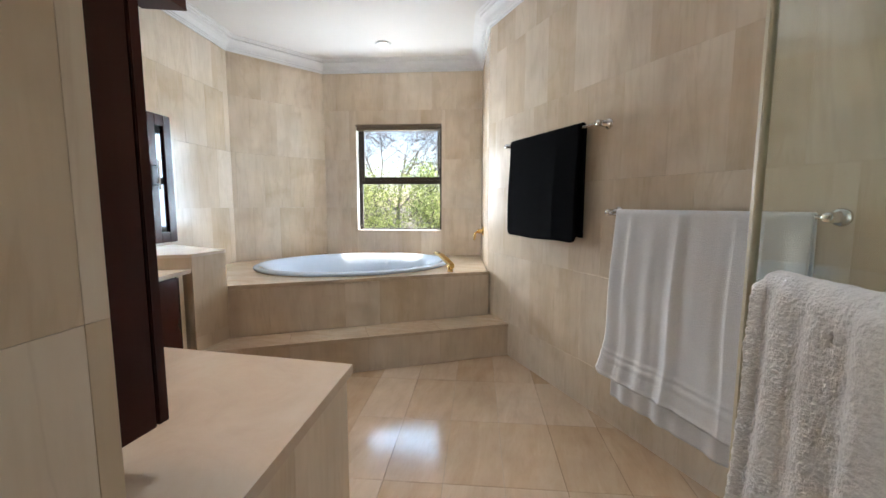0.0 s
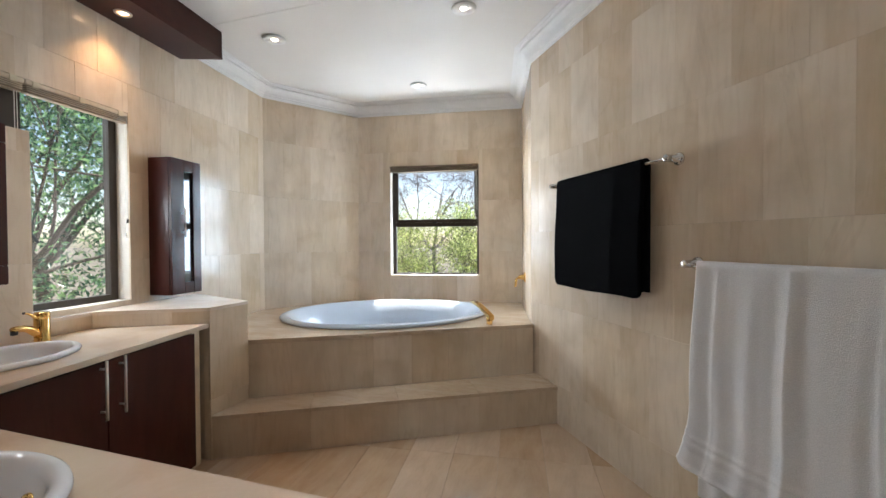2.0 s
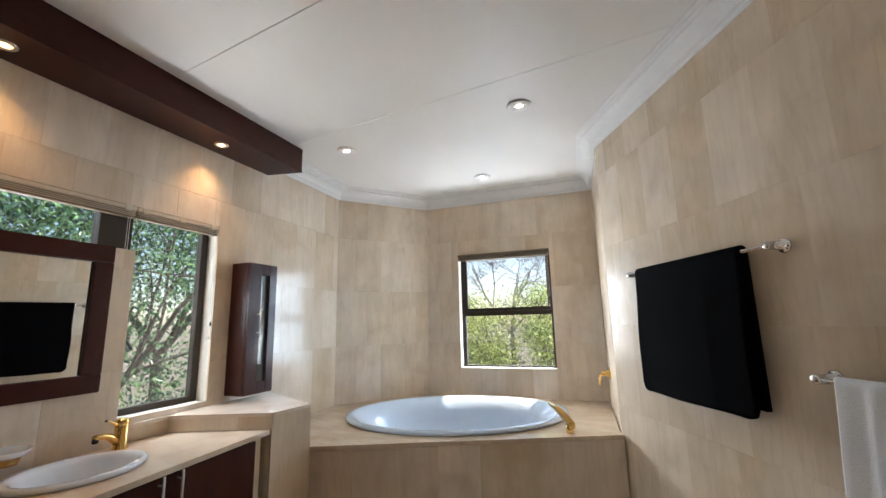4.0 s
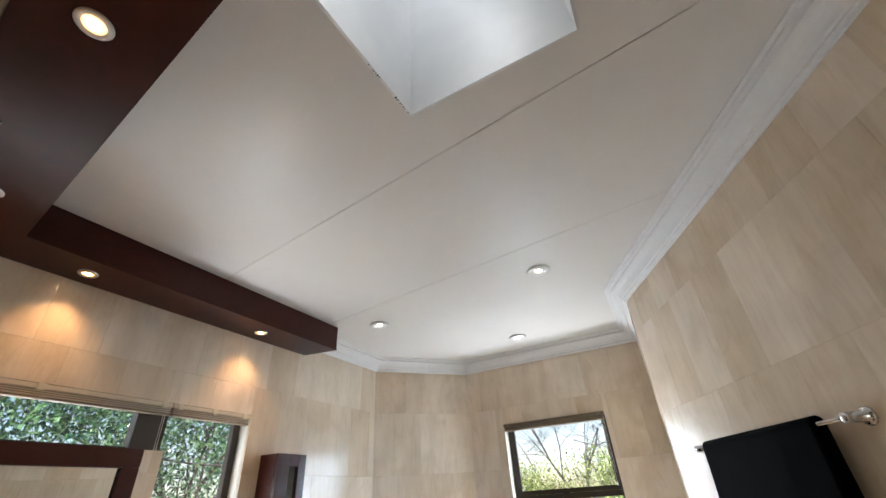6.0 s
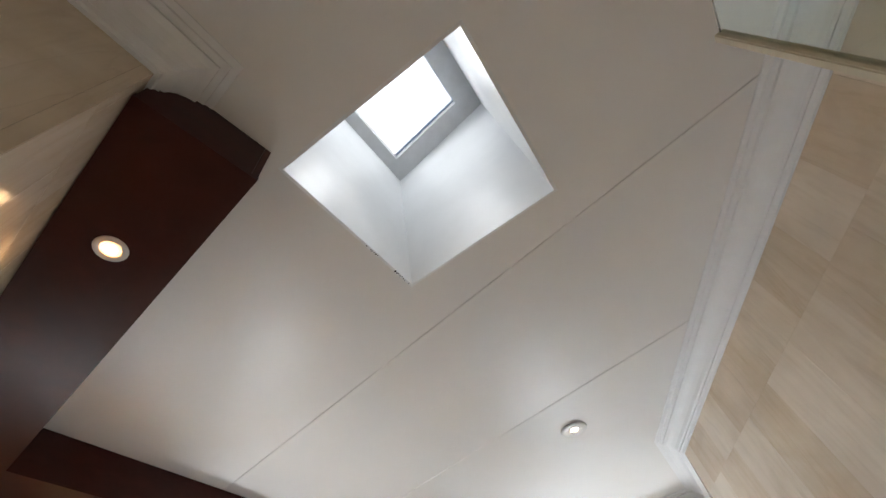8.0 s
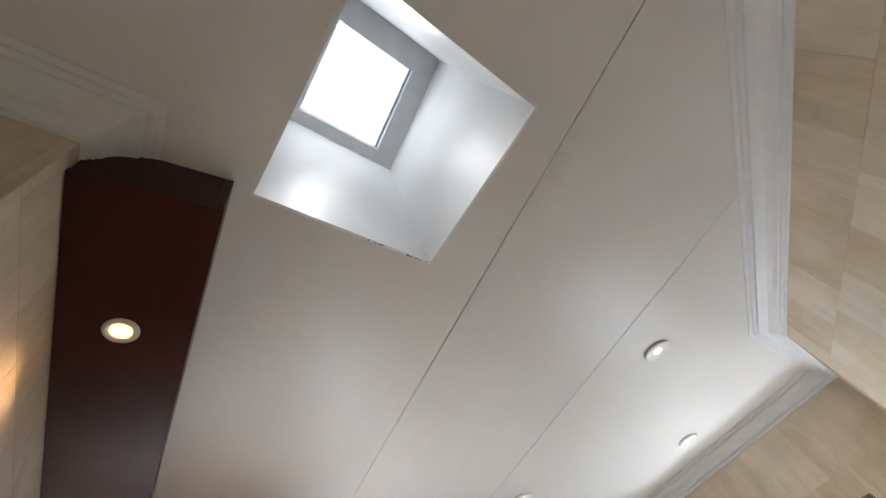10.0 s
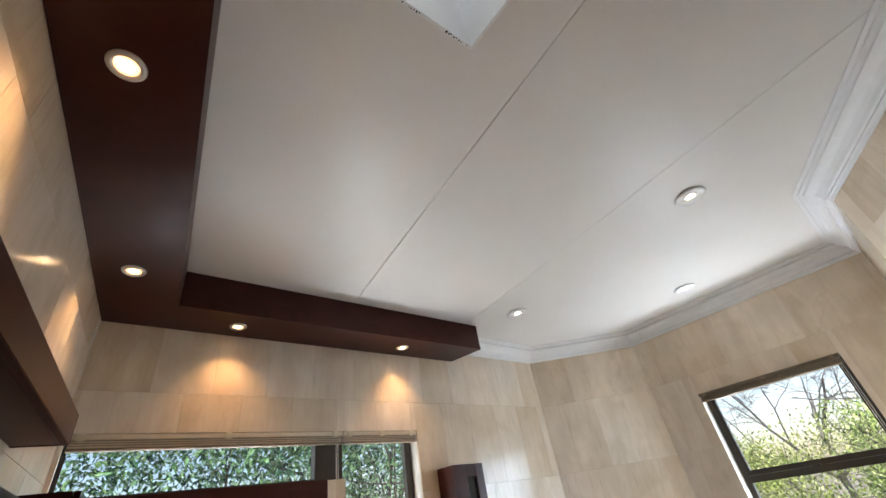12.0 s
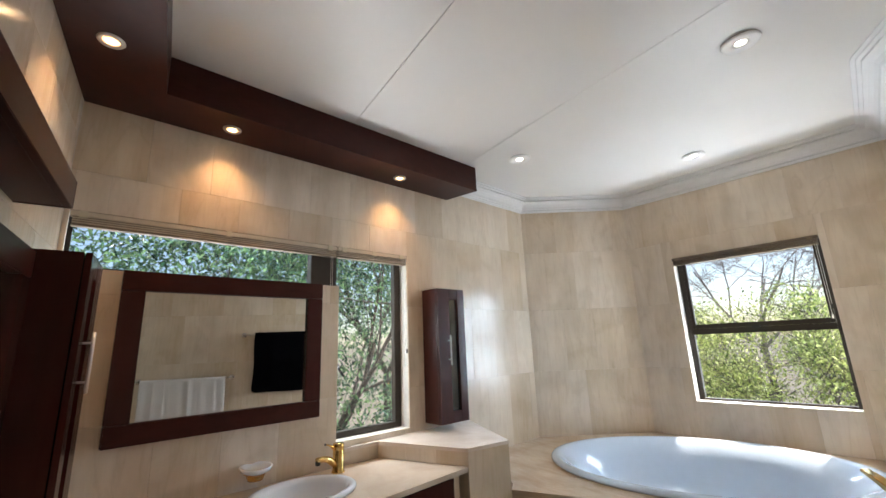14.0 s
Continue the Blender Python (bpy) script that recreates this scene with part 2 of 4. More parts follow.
M_CERAMIC = plain("white_ceramic_glaze", (0.76, 0.82, 0.90), 0.07, var=0.015, coat=0.4)
# white enamel, with the blue of reflected sky put into its colour
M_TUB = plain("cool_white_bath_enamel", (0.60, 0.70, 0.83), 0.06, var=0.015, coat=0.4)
M_FRAME = plain("bronze_aluminium", (0.045, 0.034, 0.026), 0.38, 0.4)
M_SKYFRAME = plain("skylight_frame_grey", (0.60, 0.61, 0.62), 0.5)
M_GLASS = glass("window_glass", (1, 1, 1))
M_OPAL = opal("opal_sheet", (0.41, 0.43, 0.445))
M_SHOWER = glass("shower_glass", (0.86, 0.95, 0.91))
M_MIRROR = plain("mirror_silver", (0.86, 0.87, 0.85), 0.01, 1.0, var=0.005)
M_DARKGLASS = plain("smoked_cabinet_glass", (0.13, 0.14, 0.15), 0.03, 0.8)
M_BLIND = plain("cream_blind_slat", (0.62, 0.52, 0.39), 0.5)
M_BLINDDARK = plain("blind_headrail_brown", (0.24, 0.18, 0.12), 0.45)
M_BRONZERAIL = plain("bronze_blind_rail", (0.16, 0.12, 0.085), 0.4)
M_CHANNEL = plain("cream_aluminium_channel", (0.62, 0.55, 0.40), 0.4)
M_TOWEL = cloth("white_terry_cotton", (0.78, 0.77, 0.78), 0.35, 260)
M_FLUFFY = cloth("fluffy_white_terry", (0.86, 0.84, 0.83), 0.7, 160)
M_BLACK = cloth("black_terry_cotton", (0.003, 0.003, 0.004), 0.3, 260)
M_CORD = plain("white_cord", (0.75, 0.74, 0.70), 0.6)
M_DARK = plain("black_plastic", (0.012, 0.012, 0.012), 0.4)
M_LAMPWARM = glow("warm_lamp_glow", (1.0, 0.66, 0.34), 12)
M_REFLECT = glow("warm_reflector_glow", (1.0, 0.42, 0.14), 2.0)
M_LAMPDAY = glow("white_lamp_glow", (1.0, 0.88, 0.72), 9)
M_BARK = plain("grey_brown_bark", (0.075, 0.06, 0.05), 0.95, var=0.4, scale=20, bump=0.6)
M_BARKDRY = plain("dry_grey_bark", (0.32, 0.28, 0.28), 0.95, var=0.3, scale=20, bump=0.5)
M_SOIL = plain("dry_sandy_soil", (0.13, 0.115, 0.085), 0.95, var=0.4, scale=1.5, bump=0.5)


def leaf_mat(name, a, b_, c, through_share, rough):
    m, n, l, b = node_mat(name)
    geo = n.new("ShaderNodeNewGeometry")
    r = ramp(n, [(0.0, a), (0.5, b_), (1.0, c)])
    l.new(geo.outputs["Random Per Island"], r.inputs["Fac"])
    l.new(r.outputs[0], b.inputs["Base Color"])
    b.inputs["Roughness"].default_value = rough
    tr = n.new("ShaderNodeBsdfTranslucent")
    l.new(r.outputs[0], tr.inputs["Color"])
    ms = n.new("ShaderNodeMixShader")
    ms.inputs[0].default_value = through_share
    l.new(b.outputs[0], ms.inputs[1])
    l.new(tr.outputs[0], ms.inputs[2])
    l.new(ms.outputs[0], n["Material Output"].inputs["Surface"])
    return m


M_LEAF = leaf_mat("glossy_green_leaf", (0.014, 0.042, 0.028), (0.052, 0.125, 0.066), (0.25, 0.42, 0.17), 0.45, 0.28)
M_LEAFY = leaf_mat("yellow_green_leaf", (0.10, 0.15, 0.045), (0.31, 0.37, 0.10), (0.70, 0.74, 0.34), 0.66, 0.35)


# ---- mesh helpers ----
def to_mesh(name, bm, mat):
    me = bpy.data.meshes.new(name)
    bmesh.ops.recalc_face_normals(bm, faces=bm.faces)
    bm.to_mesh(me)
    bm.free()
    if mat:
        me.materials.append(mat)
    return me


def smooth(ob):
    for p in ob.data.polygons:
        p.use_smooth = True
    return ob


def part(name, bm, mat, parent=None, label="", soft=False):
    ob = new(name, to_mesh(name, bm, mat))
    if parent:
        ob.parent = parent
    if label:
        tagged(ob, label)
    if soft:
        smooth(ob)
    return ob


def thing(name, label, category, group="", m=None):
    ob = new(name)
    ob.empty_display_size = 0.1
    if m is not None:
        ob.matrix_world = m
    return tagged(ob, label, category, group)


def box(x0, x1, y0, y1, z0, z1, bevel=0.0, bm=None):
    bm2 = bmesh.new()
    bmesh.ops.create_cube(bm2, size=1)
    bmesh.ops.transform(bm2, verts=bm2.verts, matrix=Matrix.Translation(((x0 + x1) / 2, (y0 + y1) / 2, (z0 + z1) / 2)) @ Matrix.Diagonal((x1 - x0, y1 - y0, z1 - z0, 1)))
    if bevel:
        bmesh.ops.bevel(bm2, geom=bm2.edges[:], offset=bevel, segments=2, affect="EDGES")
    return join(bm, bm2)


def join(bm, other):
    if bm is None:
        return other
    me = bpy.data.meshes.new("tmp")
    other.to_mesh(me)
    other.free()
    bm.from_mesh(me)
    bpy.data.meshes.remove(me)
    return bm


def prism(poly, z0, z1, bevel=0.0):
    bm = bmesh.new()
    lo = [bm.verts.new((x, y, z0)) for x, y in poly]
    hi = [bm.verts.new((x, y, z1)) for x, y in poly]
    bm.faces.new(lo[::-1])
    bm.faces.new(hi)
    k = len(poly)
    for i in range(k):
        bm.faces.new((lo[i], lo[(i + 1) % k], hi[(i + 1) % k], hi[i]))
    if bevel:
        bmesh.ops.bevel(bm, geom=bm.edges[:], offset=bevel, segments=2, affect="EDGES")
    return bm


def slab(outer, holes, z0, z1):
    """A flat slab with holes right through it."""
    bm = bmesh.new()
    loops = []
    for poly in [outer, *holes]:
        vs = [bm.verts.new((x, y, z1)) for x, y in poly]
        for i in range(len(vs)):
            bm.edges.new((vs[i], vs[(i + 1) % len(vs)]))
        loops.append(vs)
    bmesh.ops.triangle_fill(bm, use_beauty=True, use_dissolve=False, edges=bm.edges[:])
    top = bm.faces[:]
    low = {v: bm.verts.new((v.co.x, v.co.y, z0)) for v in bm.verts[:]}
    for f in top:
        bm.faces.new([low[v] for v in f.verts][::-1])
    for vs in loops:
        for i in range(len(vs)):
            a, b = vs[i], vs[(i + 1) % len(vs)]
            bm.faces.new((a, b, low[b], low[a]))
    return bm


def tube(points, radius, sides=12, bm=None, radii=None):
    """A round bar along points."""
    own = bmesh.new()
    pts = [Vector(p) for p in points]
    rings = []
    for i, p in enumerate(pts):
        d = (pts[min(i + 1, len(pts) - 1)] - pts[max(i - 1, 0)]).normalized()
        up = Vector((0, 0, 1)) if abs(d.z) < 0.9 else Vector((1, 0, 0))
        a = d.cross(up).normalized()
        b = d.cross(a)
        r = radii[i] if radii else radius
        rings.append([own.verts.new(p + r * (math.cos(2 * math.pi * k / sides) * a + math.sin(2 * math.pi * k / sides) * b)) for k in range(sides)])
    for r0, r1 in zip(rings, rings[1:]):
        for k in range(sides):
            own.faces.new((r0[k], r0[(k + 1) % sides], r1[(k + 1) % sides], r1[k]))
    own.faces.new(rings[0])
    own.faces.new(rings[-1][::-1])
    return join(bm, own)


def lathe(profile, sides=48, sx=1.0, sy=1.0, close=True):
    """Rings of (radius, z), stretched to an oval by sx and sy."""
    bm = bmesh.new()
    rings = []
    for r, z in profile:
        if r < 1e-5:
            rings.append([bm.verts.new((0, 0, z))])
        else:
            rings.append([bm.verts.new((r * sx * math.cos(2 * math.pi * k / sides), r * sy * math.sin(2 * math.pi * k / sides), z)) for k in range(sides)])
    for r0, r1 in zip(rings, rings[1:]):
        for k in range(sides):
            a, b, c, d = r0[k % len(r0)], r0[(k + 1) % len(r0)], r1[(k + 1) % len(r1)], r1[k % len(r1)]
            vs = [a]
            for v in (b, c, d):
                if v not in vs:
                    vs.append(v)
            if len(vs) > 2:
                bm.faces.new(vs)
    return bm


def ellipse(cx, cy, a, b, turn, n=48):
    c, s = math.cos(turn), math.sin(turn)
    return [(cx + a * math.cos(t) * c - b * math.sin(t) * s, cy + a * math.cos(t) * s + b * math.sin(t) * c)
            for t in (2 * math.pi * k / n for k in range(n))]


def cut_rects(u0, u1, z0, z1, holes):
    """The rectangle less the holes, as rectangles."""
    out = [(u0, u1, z0, z1)]
    for a0, a1, b0, b1 in holes:
        nxt = []
        for x0, x1, y0, y1 in out:
            if a1 <= x0 or a0 >= x1 or b1 <= y0 or b0 >= y1:
                nxt.append((x0, x1, y0, y1))
                continue
            if a0 > x0:
                nxt.append((x0, a0, y0, y1))
            if a1 < x1:
                nxt.append((a1, x1, y0, y1))
            m0, m1 = max(x0, a0), min(x1, a1)
            if b0 > y0:
                nxt.append((m0, m1, y0, b0))
            if b1 < y1:
                nxt.append((m0, m1, b1, y1))
        out = nxt
    return [r for r in out if r[1] - r[0] > 0.004 and r[3] - r[2] > 0.004]


# ---- plan ----
ZC = 3.12            # ceiling
ZD, ZS = 0.72, 0.295  # bath deck, step
ZT = 0.906           # countertop
ZL = 1.01            # window ledge
P_AB, P_BC = (-2.35, 0.34), (-0.11, 0.34)
P_CS, P_SE, P_ER = (0.05, -1.25), (2.6, -1.25), (2.6, -0.05)
P_RT, P_TE, P_ED, P_DA = (-0.06, 3.947), (-0.27, 5.12), (-2.25, 4.84), (-2.87, 3.9)
ROOM = [P_AB, P_BC, P_CS, P_SE, P_ER, P_RT, P_TE, P_ED, P_DA]


def wall_frame(p, q):
    """u along the wall, y out of the room, z up."""
    d = (Vector(q) - Vector(p)).normalized()
    m = Matrix(((d.x, d.y, 0, p[0]), (d.y, -d.x, 0, p[1]), (0, 0, 1, 0), (0, 0, 0, 1)))
    return m, (Vector(q) - Vector(p)).length


TILE_W, TILE_H, JOINT = 0.305, 0.605, 0.0006
TILE_JOBS = []


def wall(name, p, q, openings=(), first=0.305, ext=(0.18, 0.18), shift=0.0, label="", thick=0.24):
    m, length = wall_frame(p, q)
    bm = None
    for u0, u1, z0, z1 in cut_rects(-ext[0], length + ext[1], -0.1, ZC + 0.05, openings):
        bm = box(u0, u1, 0.012, thick, z0, z1, bm=bm)
    ob = part(name, bm, M_PLASTER)
    ob.matrix_world = m
    tagged(ob, label or "cream polished travertine tiled bathroom wall", "wall", kind="structure")
    TILE_JOBS.append((ob, length, openings, first, shift))
    return ob, m, length


A_LEN = (Vector(P_AB) - Vector(P_DA)).length


def a_u(s):
    return A_LEN - s


A_OPEN = [(a_u(2.03), a_u(1.44), 1.045, 2.33), (a_u(1.44), a_u(0.02), 2.05, 2.33)]
E_M, E_LEN = wall_frame(P_TE, P_ED)
E_OPEN = [(E_LEN - 1.495, E_LEN - 0.41, 1.03, 2.36)]
W_B, M_B, L_B = wall("wall_south", P_AB, P_BC, ext=(0.2, -0.0), shift=0.1)
W_C, M_C, L_C = wall("wall_entry", P_BC, P_CS, ext=(-0.0, 0.2), first=0.63, shift=0.275)
# closing wall; its unseen opening is cut to let the doorway lamp in
W_S, M_S, L_S = wall("wall_behind", P_CS, P_SE, [(0.45, 1.35, -0.02, 2.1)])
W_X, M_X, L_X = wall("wall_shower", P_SE, P_ER)
W_R, M_R, L_R = wall("wall_east", P_ER, P_RT, first=0.305, ext=(0.2, -0.0), shift=0.07)
W_T, M_T, L_T = wall("wall_return", P_RT, P_TE, first=0.115, ext=(0.0, 0.2))
W_E, M_E, L_E = wall("wall_north", P_TE, P_ED, E_OPEN, first=0.115, shift=0.15, thick=0.155)
W_D, M_D, L_D = wall("wall_bay", P_ED, P_DA, first=0.115)
W_A, M_A, L_A = wall("wall_west", P_DA, P_AB, A_OPEN, first=0.115, shift=0.22, thick=0.155)

floor = part("floor", prism([(x, y) for x, y in ROOM], -0.12, -0.012), M_GROUT)
tagged(floor, "polished cream travertine tiled bathroom floor", "floor", kind="structure")

# ceiling boards with the skylight's hole, one mesh
SK = [(-0.178, 0.752), (0.563, 0.856), (0.452, 1.55), (-0.262, 1.459)]
X0, X1 = -3.2, 3.0
cb = slab([(X0, -1.6), (X1, -1.6), (X1, 1.7275), (X0, 1.7275)], [SK], ZC, ZC + 0.02)
join(cb, prism([(X0, 1.7325), (X1, 1.7325), (X1, 2.8015), (X0, 2.8015)], ZC, ZC + 0.02))
join(cb, prism([(X0, 2.8065), (X1, 2.8065), (X1, 5.45), (X0, 5.45)], ZC, ZC + 0.02))
join(cb, slab([(X0 - 0.2, -1.8), (X1 + 0.2, -1.8), (X1 + 0.2, 5.5), (X0 - 0.2, 5.5)], [SK], ZC + 0.021, ZC + 0.12))
ceiling = tagged(part("ceiling", cb, M_CEIL), "glossy white painted ceiling boards with fine joints", "ceiling", kind="structure")


def inset(poly, d):
    """The polygon moved inward by d, mitred."""
    out = []
    k = len(poly)
    for i in range(k):
        a, b, c = Vector(poly[i - 1]), Vector(poly[i]), Vector(poly[(i + 1) % k])
        n0 = Vector((-(b - a).y, (b - a).x)).normalized()
        n1 = Vector((-(c - b).y, (c - b).x)).normalized()
        mv = (n0 + n1) / (1 + n0.dot(n1))
        out.append(b + mv * d)
    return out


CORNICE = [(0.0, 2.985), (0.012, 2.985), (0.015, 2.999), (0.027, 3.002), (0.023, 3.012), (0.035, 3.017), (0.041, 3.038), (0.055, 3.060),
           (0.078, 3.077), (0.099, 3.083), (0.100, 3.094), (0.094, 3.099), (0.118, 3.102), (0.121, 3.111), (0.142, 3.113), (0.143, ZC - 0.001)]
bm = bmesh.new()
rings = [[bm.verts.new((v.x, v.y, z)) for v in inset(ROOM, d)] for d, z in CORNICE]
for r0, r1 in zip(rings, rings[1:]):
    for i in range(len(ROOM)):
        bm.faces.new((r0[i], r0[(i + 1) % len(ROOM)], r1[(i + 1) % len(ROOM)], r1[i]))
cornice = tagged(part("cornice", bm, M_CORN), "white moulded plaster cornice round the ceiling", "cornice", kind="structure")


# ---- skylight ----
def lerp2(a, b, t):
    return (a[0] + (b[0] - a[0]) * t, a[1] + (b[1] - a[1]) * t)


def sk_top(x, y):
    return 4.10 + 0.33 * (x + 0.2)


def build_skylight():
    root = thing("skylight", "square skylight with white splayed well and grey frame", "skylight")
    root["kind"] = "structure"
    cx, cy = sum(p[0] for p in SK) / 4, sum(p[1] for p in SK) / 4
    up = [lerp2(p, (cx, cy), 0.06) for p in SK]
    fr = [lerp2(p, (cx - 0.09, cy - 0.07), 0.34) for p in SK]
    for i in range(4):
        j = (i + 1) % 4
        b = bmesh.new()
        out = [lerp2((cx, cy), SK[k], 1.06) for k in (i, j)]
        q = [(*SK[i], ZC - 0.003), (*SK[j], ZC - 0.003), (*up[j], sk_top(*up[j])), (*up[i], sk_top(*up[i]))]
        o = [(*out[0], ZC + 0.002), (*out[1], ZC + 0.002), (*out[1], sk_top(*up[j])), (*out[0], sk_top(*up[i]))]
        a = [b.verts.new(v) for v in q]
        c = [b.verts.new(v) for v in o]
        b.faces.new(a)
        b.faces.new(c[::-1])
        for k in range(4):
            b.faces.new((a[k], a[(k + 1) % 4], c[(k + 1) % 4], c[k]))
        part("well_side", b, M_WELL, root)
        b = bmesh.new()
        lo = [b.verts.new((x, y, sk_top(x, y) + 0.0)) for x, y in (lerp2(SK[i], (cx, cy), -0.08), lerp2(SK[j], (cx, cy), -0.08), fr[j], fr[i])]
        hi = [b.verts.new((v.co.x, v.co.y, v.co.z + 0.07)) for v in lo]
        b.faces.new(lo)
        b.faces.new(hi[::-1])
        for k in range(4):
            b.faces.new((lo[k], lo[(k + 1) % 4], hi[(k + 1) % 4], hi[k]))
        part("frame_rail", b, M_SKYFRAME, root, "grey painted skylight frame rail")
    b = bmesh.new()
    b.faces.new([b.verts.new((x, y, sk_top(x, y) + 0.05)) for x, y in [lerp2(p, (cx, cy), 0.2) for p in SK]])
    part("pane", b, M_OPAL, root, "white opal skylight pane")
    # crumbling filler along one edge of the hole
    rnd = random.Random(9)
    b = bmesh.new()
    for f in (0.60, 0.635, 0.645, 0.66, 0.675, 0.69, 0.845, 0.86, 0.872, 0.89, 0.905, 0.92, 0.935, 0.97):
        x, y = lerp2(lerp2(SK[0], SK[3], f), (cx, cy), -0.012 - rnd.uniform(0, 0.012))
        r = rnd.uniform(0.0018, 0.0042)
        box(x - r, x + r * rnd.uniform(0.6, 1.6), y - r, y + r, ZC - 0.0025, ZC + 0.001, bm=b)
    part("filler_chips", b, M_DARK, root, "dark crumbs of broken filler")


build_skylight()


# ---- wooden bulkhead along two walls ----
def build_bulkhead():
    z0 = 2.902
    poly = [(-2.347, 0.343), (-0.152, 0.343), (-0.152, 0.69), (-2.075, 0.69), (-2.39, 2.91), (-2.70, 2.80)]
    ob = thing("ceiling_bulkhead", "dark mahogany L-shaped lighting bulkhead under the ceiling", "bulkhead")
    part("soffit", prism(poly, z0, z0 + 0.018), M_WOOD, ob)
    part("fascia_board", prism([(-0.154, 0.688), (-2.075, 0.688), (-2.08, 0.668), (-0.154, 0.668)], z0 + 0.019, ZC - 0.002), M_WOOD, ob)
    part("fascia_board", prism([(-2.077, 0.689), (-2.392, 2.908), (-2.412, 2.90), (-2.098, 0.684)], z0 + 0.019, ZC - 0.002), M_WOOD, ob)
    part("end_board", prism([(-2.393, 2.906), (-2.698, 2.80), (-2.69, 2.782), (-2.39, 2.887)], z0 + 0.019, ZC - 0.002), M_WOOD, ob)
    part("end_board", prism([(-0.154, 0.345), (-0.154, 0.667), (-0.174, 0.667), (-0.174, 0.345)], z0 + 0.019, ZC - 0.002), M_WOOD, ob)
    return ob


build_bulkhead()


def downlight(x, y, z, warm, group):
    """Recessed lamp: ring, tilted inner cup and glowing lamp face."""
    ob = thing("downlight", "small round recessed downlight with a switched-on warm lamp" if warm else "round white recessed ceiling downlight, switched on", "downlight", group, pose(x, y, z))
    if warm:
        part("rim", lathe([(0.030, -0.003), (0.034, -0.008), (0.044, -0.008), (0.049, -0.002), (0.049, 0.002)], 40), M_STEEL, ob, "brushed metal rim", True)
        part("lamp", lathe([(0.0, -0.004), (0.012, -0.0045), (0.019, -0.0035)], 32), M_LAMPWARM, ob, "glowing warm lamp face", True)
        part("reflector", lathe([(0.019, -0.0035), (0.025, -0.0028), (0.030, -0.003)], 32), M_REFLECT, ob, "warm lit reflector cup", True)
    else:
        # the fitting has sagged a little on one side, which opens a dark gap under the board
        sag = pose(0, 0, -0.002, 3.2, 0, 0)
        part("rim", lathe([(0.040, -0.006), (0.045, -0.012), (0.078, -0.013), (0.087, -0.010), (0.090, -0.004), (0.088, 0.0), (0.070, 0.0)], 48), M_CORN, ob, "white ring", True).matrix_local = sag
        part("sleeve", lathe([(0.081, -0.003), (0.081, 0.016)], 40), M_DARK, ob, "dark sleeve in the gap", True).matrix_local = sag
        part("cup", lathe([(0.024, -0.005), (0.040, -0.006)], 40), M_SKYFRAME, ob, "grey inner cup", True).matrix_local = sag
        part("lamp", lathe([(0.0, -0.008), (0.02, -0.0082), (0.026, -0.005)], 32), M_LAMPDAY, ob, "glowing lamp face", True).matrix_local = sag
    return ob


for x, y in [(-2.291, 1.009), (-2.456, 2.197), (-0.641, 0.503), (-1.763, 0.498)]:
    downlight(x, y, 2.902, True, "bulkhead downlights")
    on_a = y > 0.6
    spot_lamp("bulkhead_spot", (x, y, 2.885), (x - 0.09 if on_a else x, y if on_a else y - 0.07, 2.2), SPOT_W, 96, 1.0, (1.0, 0.57, 0.26))
for x, y in [(-2.068, 3.128), (-1.287, 4.412), (-0.466, 3.174)]:
    downlight(x, y, ZC, False, "ceiling downlights")
    spot_lamp("ceiling_spot", (x, y, ZC - 0.03), (x, y, 0), DOWN_W, 80, 0.8, (1.0, 0.8, 0.6))


# ---- bath deck and step ----
TUB_C, TUB_A, TUB_B, TUB_T = (-1.485, 4.03), 1.02, 0.77, radians(29)
DK0, DK1 = (-1.985, 2.709), (-0.035, 3.879)
ST0, ST1 = (-1.985, 2.385), (0.17, 3.60)


def build_deck():
    root = thing("bath_deck", "raised cream travertine bath deck with marble riser", "bath deck")
    root["kind"] = "structure"
    outer = [DK0, DK1, (-0.07, 3.95), (-0.28, 5.115), (-2.25, 4.835), (-2.865, 3.9), (-2.73, 2.96), (-2.07, 2.80)]
    part("deck_top", slab(outer, [ellipse(*TUB_C, TUB_A - 0.06, TUB_B - 0.06, TUB_T)], ZD - 0.03, ZD), M_TREAD, root)
    d = (Vector(DK1) - Vector(DK0)).normalized()
    nrm = Vector((d.y, -d.x))
    length = (Vector(DK1) - Vector(DK0)).length
    part("core", prism([tuple(Vector(DK0) - nrm * 0.02), tuple(Vector(DK1) - nrm * 0.02), tuple(Vector(DK1) - nrm * 0.1), tuple(Vector(DK0) - nrm * 0.1)], 0.0, ZD - 0.032), M_GROUT, root)
    m = Matrix(((d.x, -nrm.x, 0, DK0[0]), (d.y, -nrm.y, 0, DK0[1]), (0, 0, 1, 0), (0, 0, 0, 1)))
    u = 0.0
    for w in (0.30, 0.305, 0.30, 0.305, 0.305, 0.30, 0.305, 0.16):
        w = min(w, length - u)
        if w < 0.02:
            break
        t = part("tile", box(0, w - JOINT, 0.006, 0.02, 0, ZD - ZS - 0.034, 0.0008), M_WALL, root)
        t.matrix_world = m @ pose(u, 0, ZS + 0.001)
        u += w


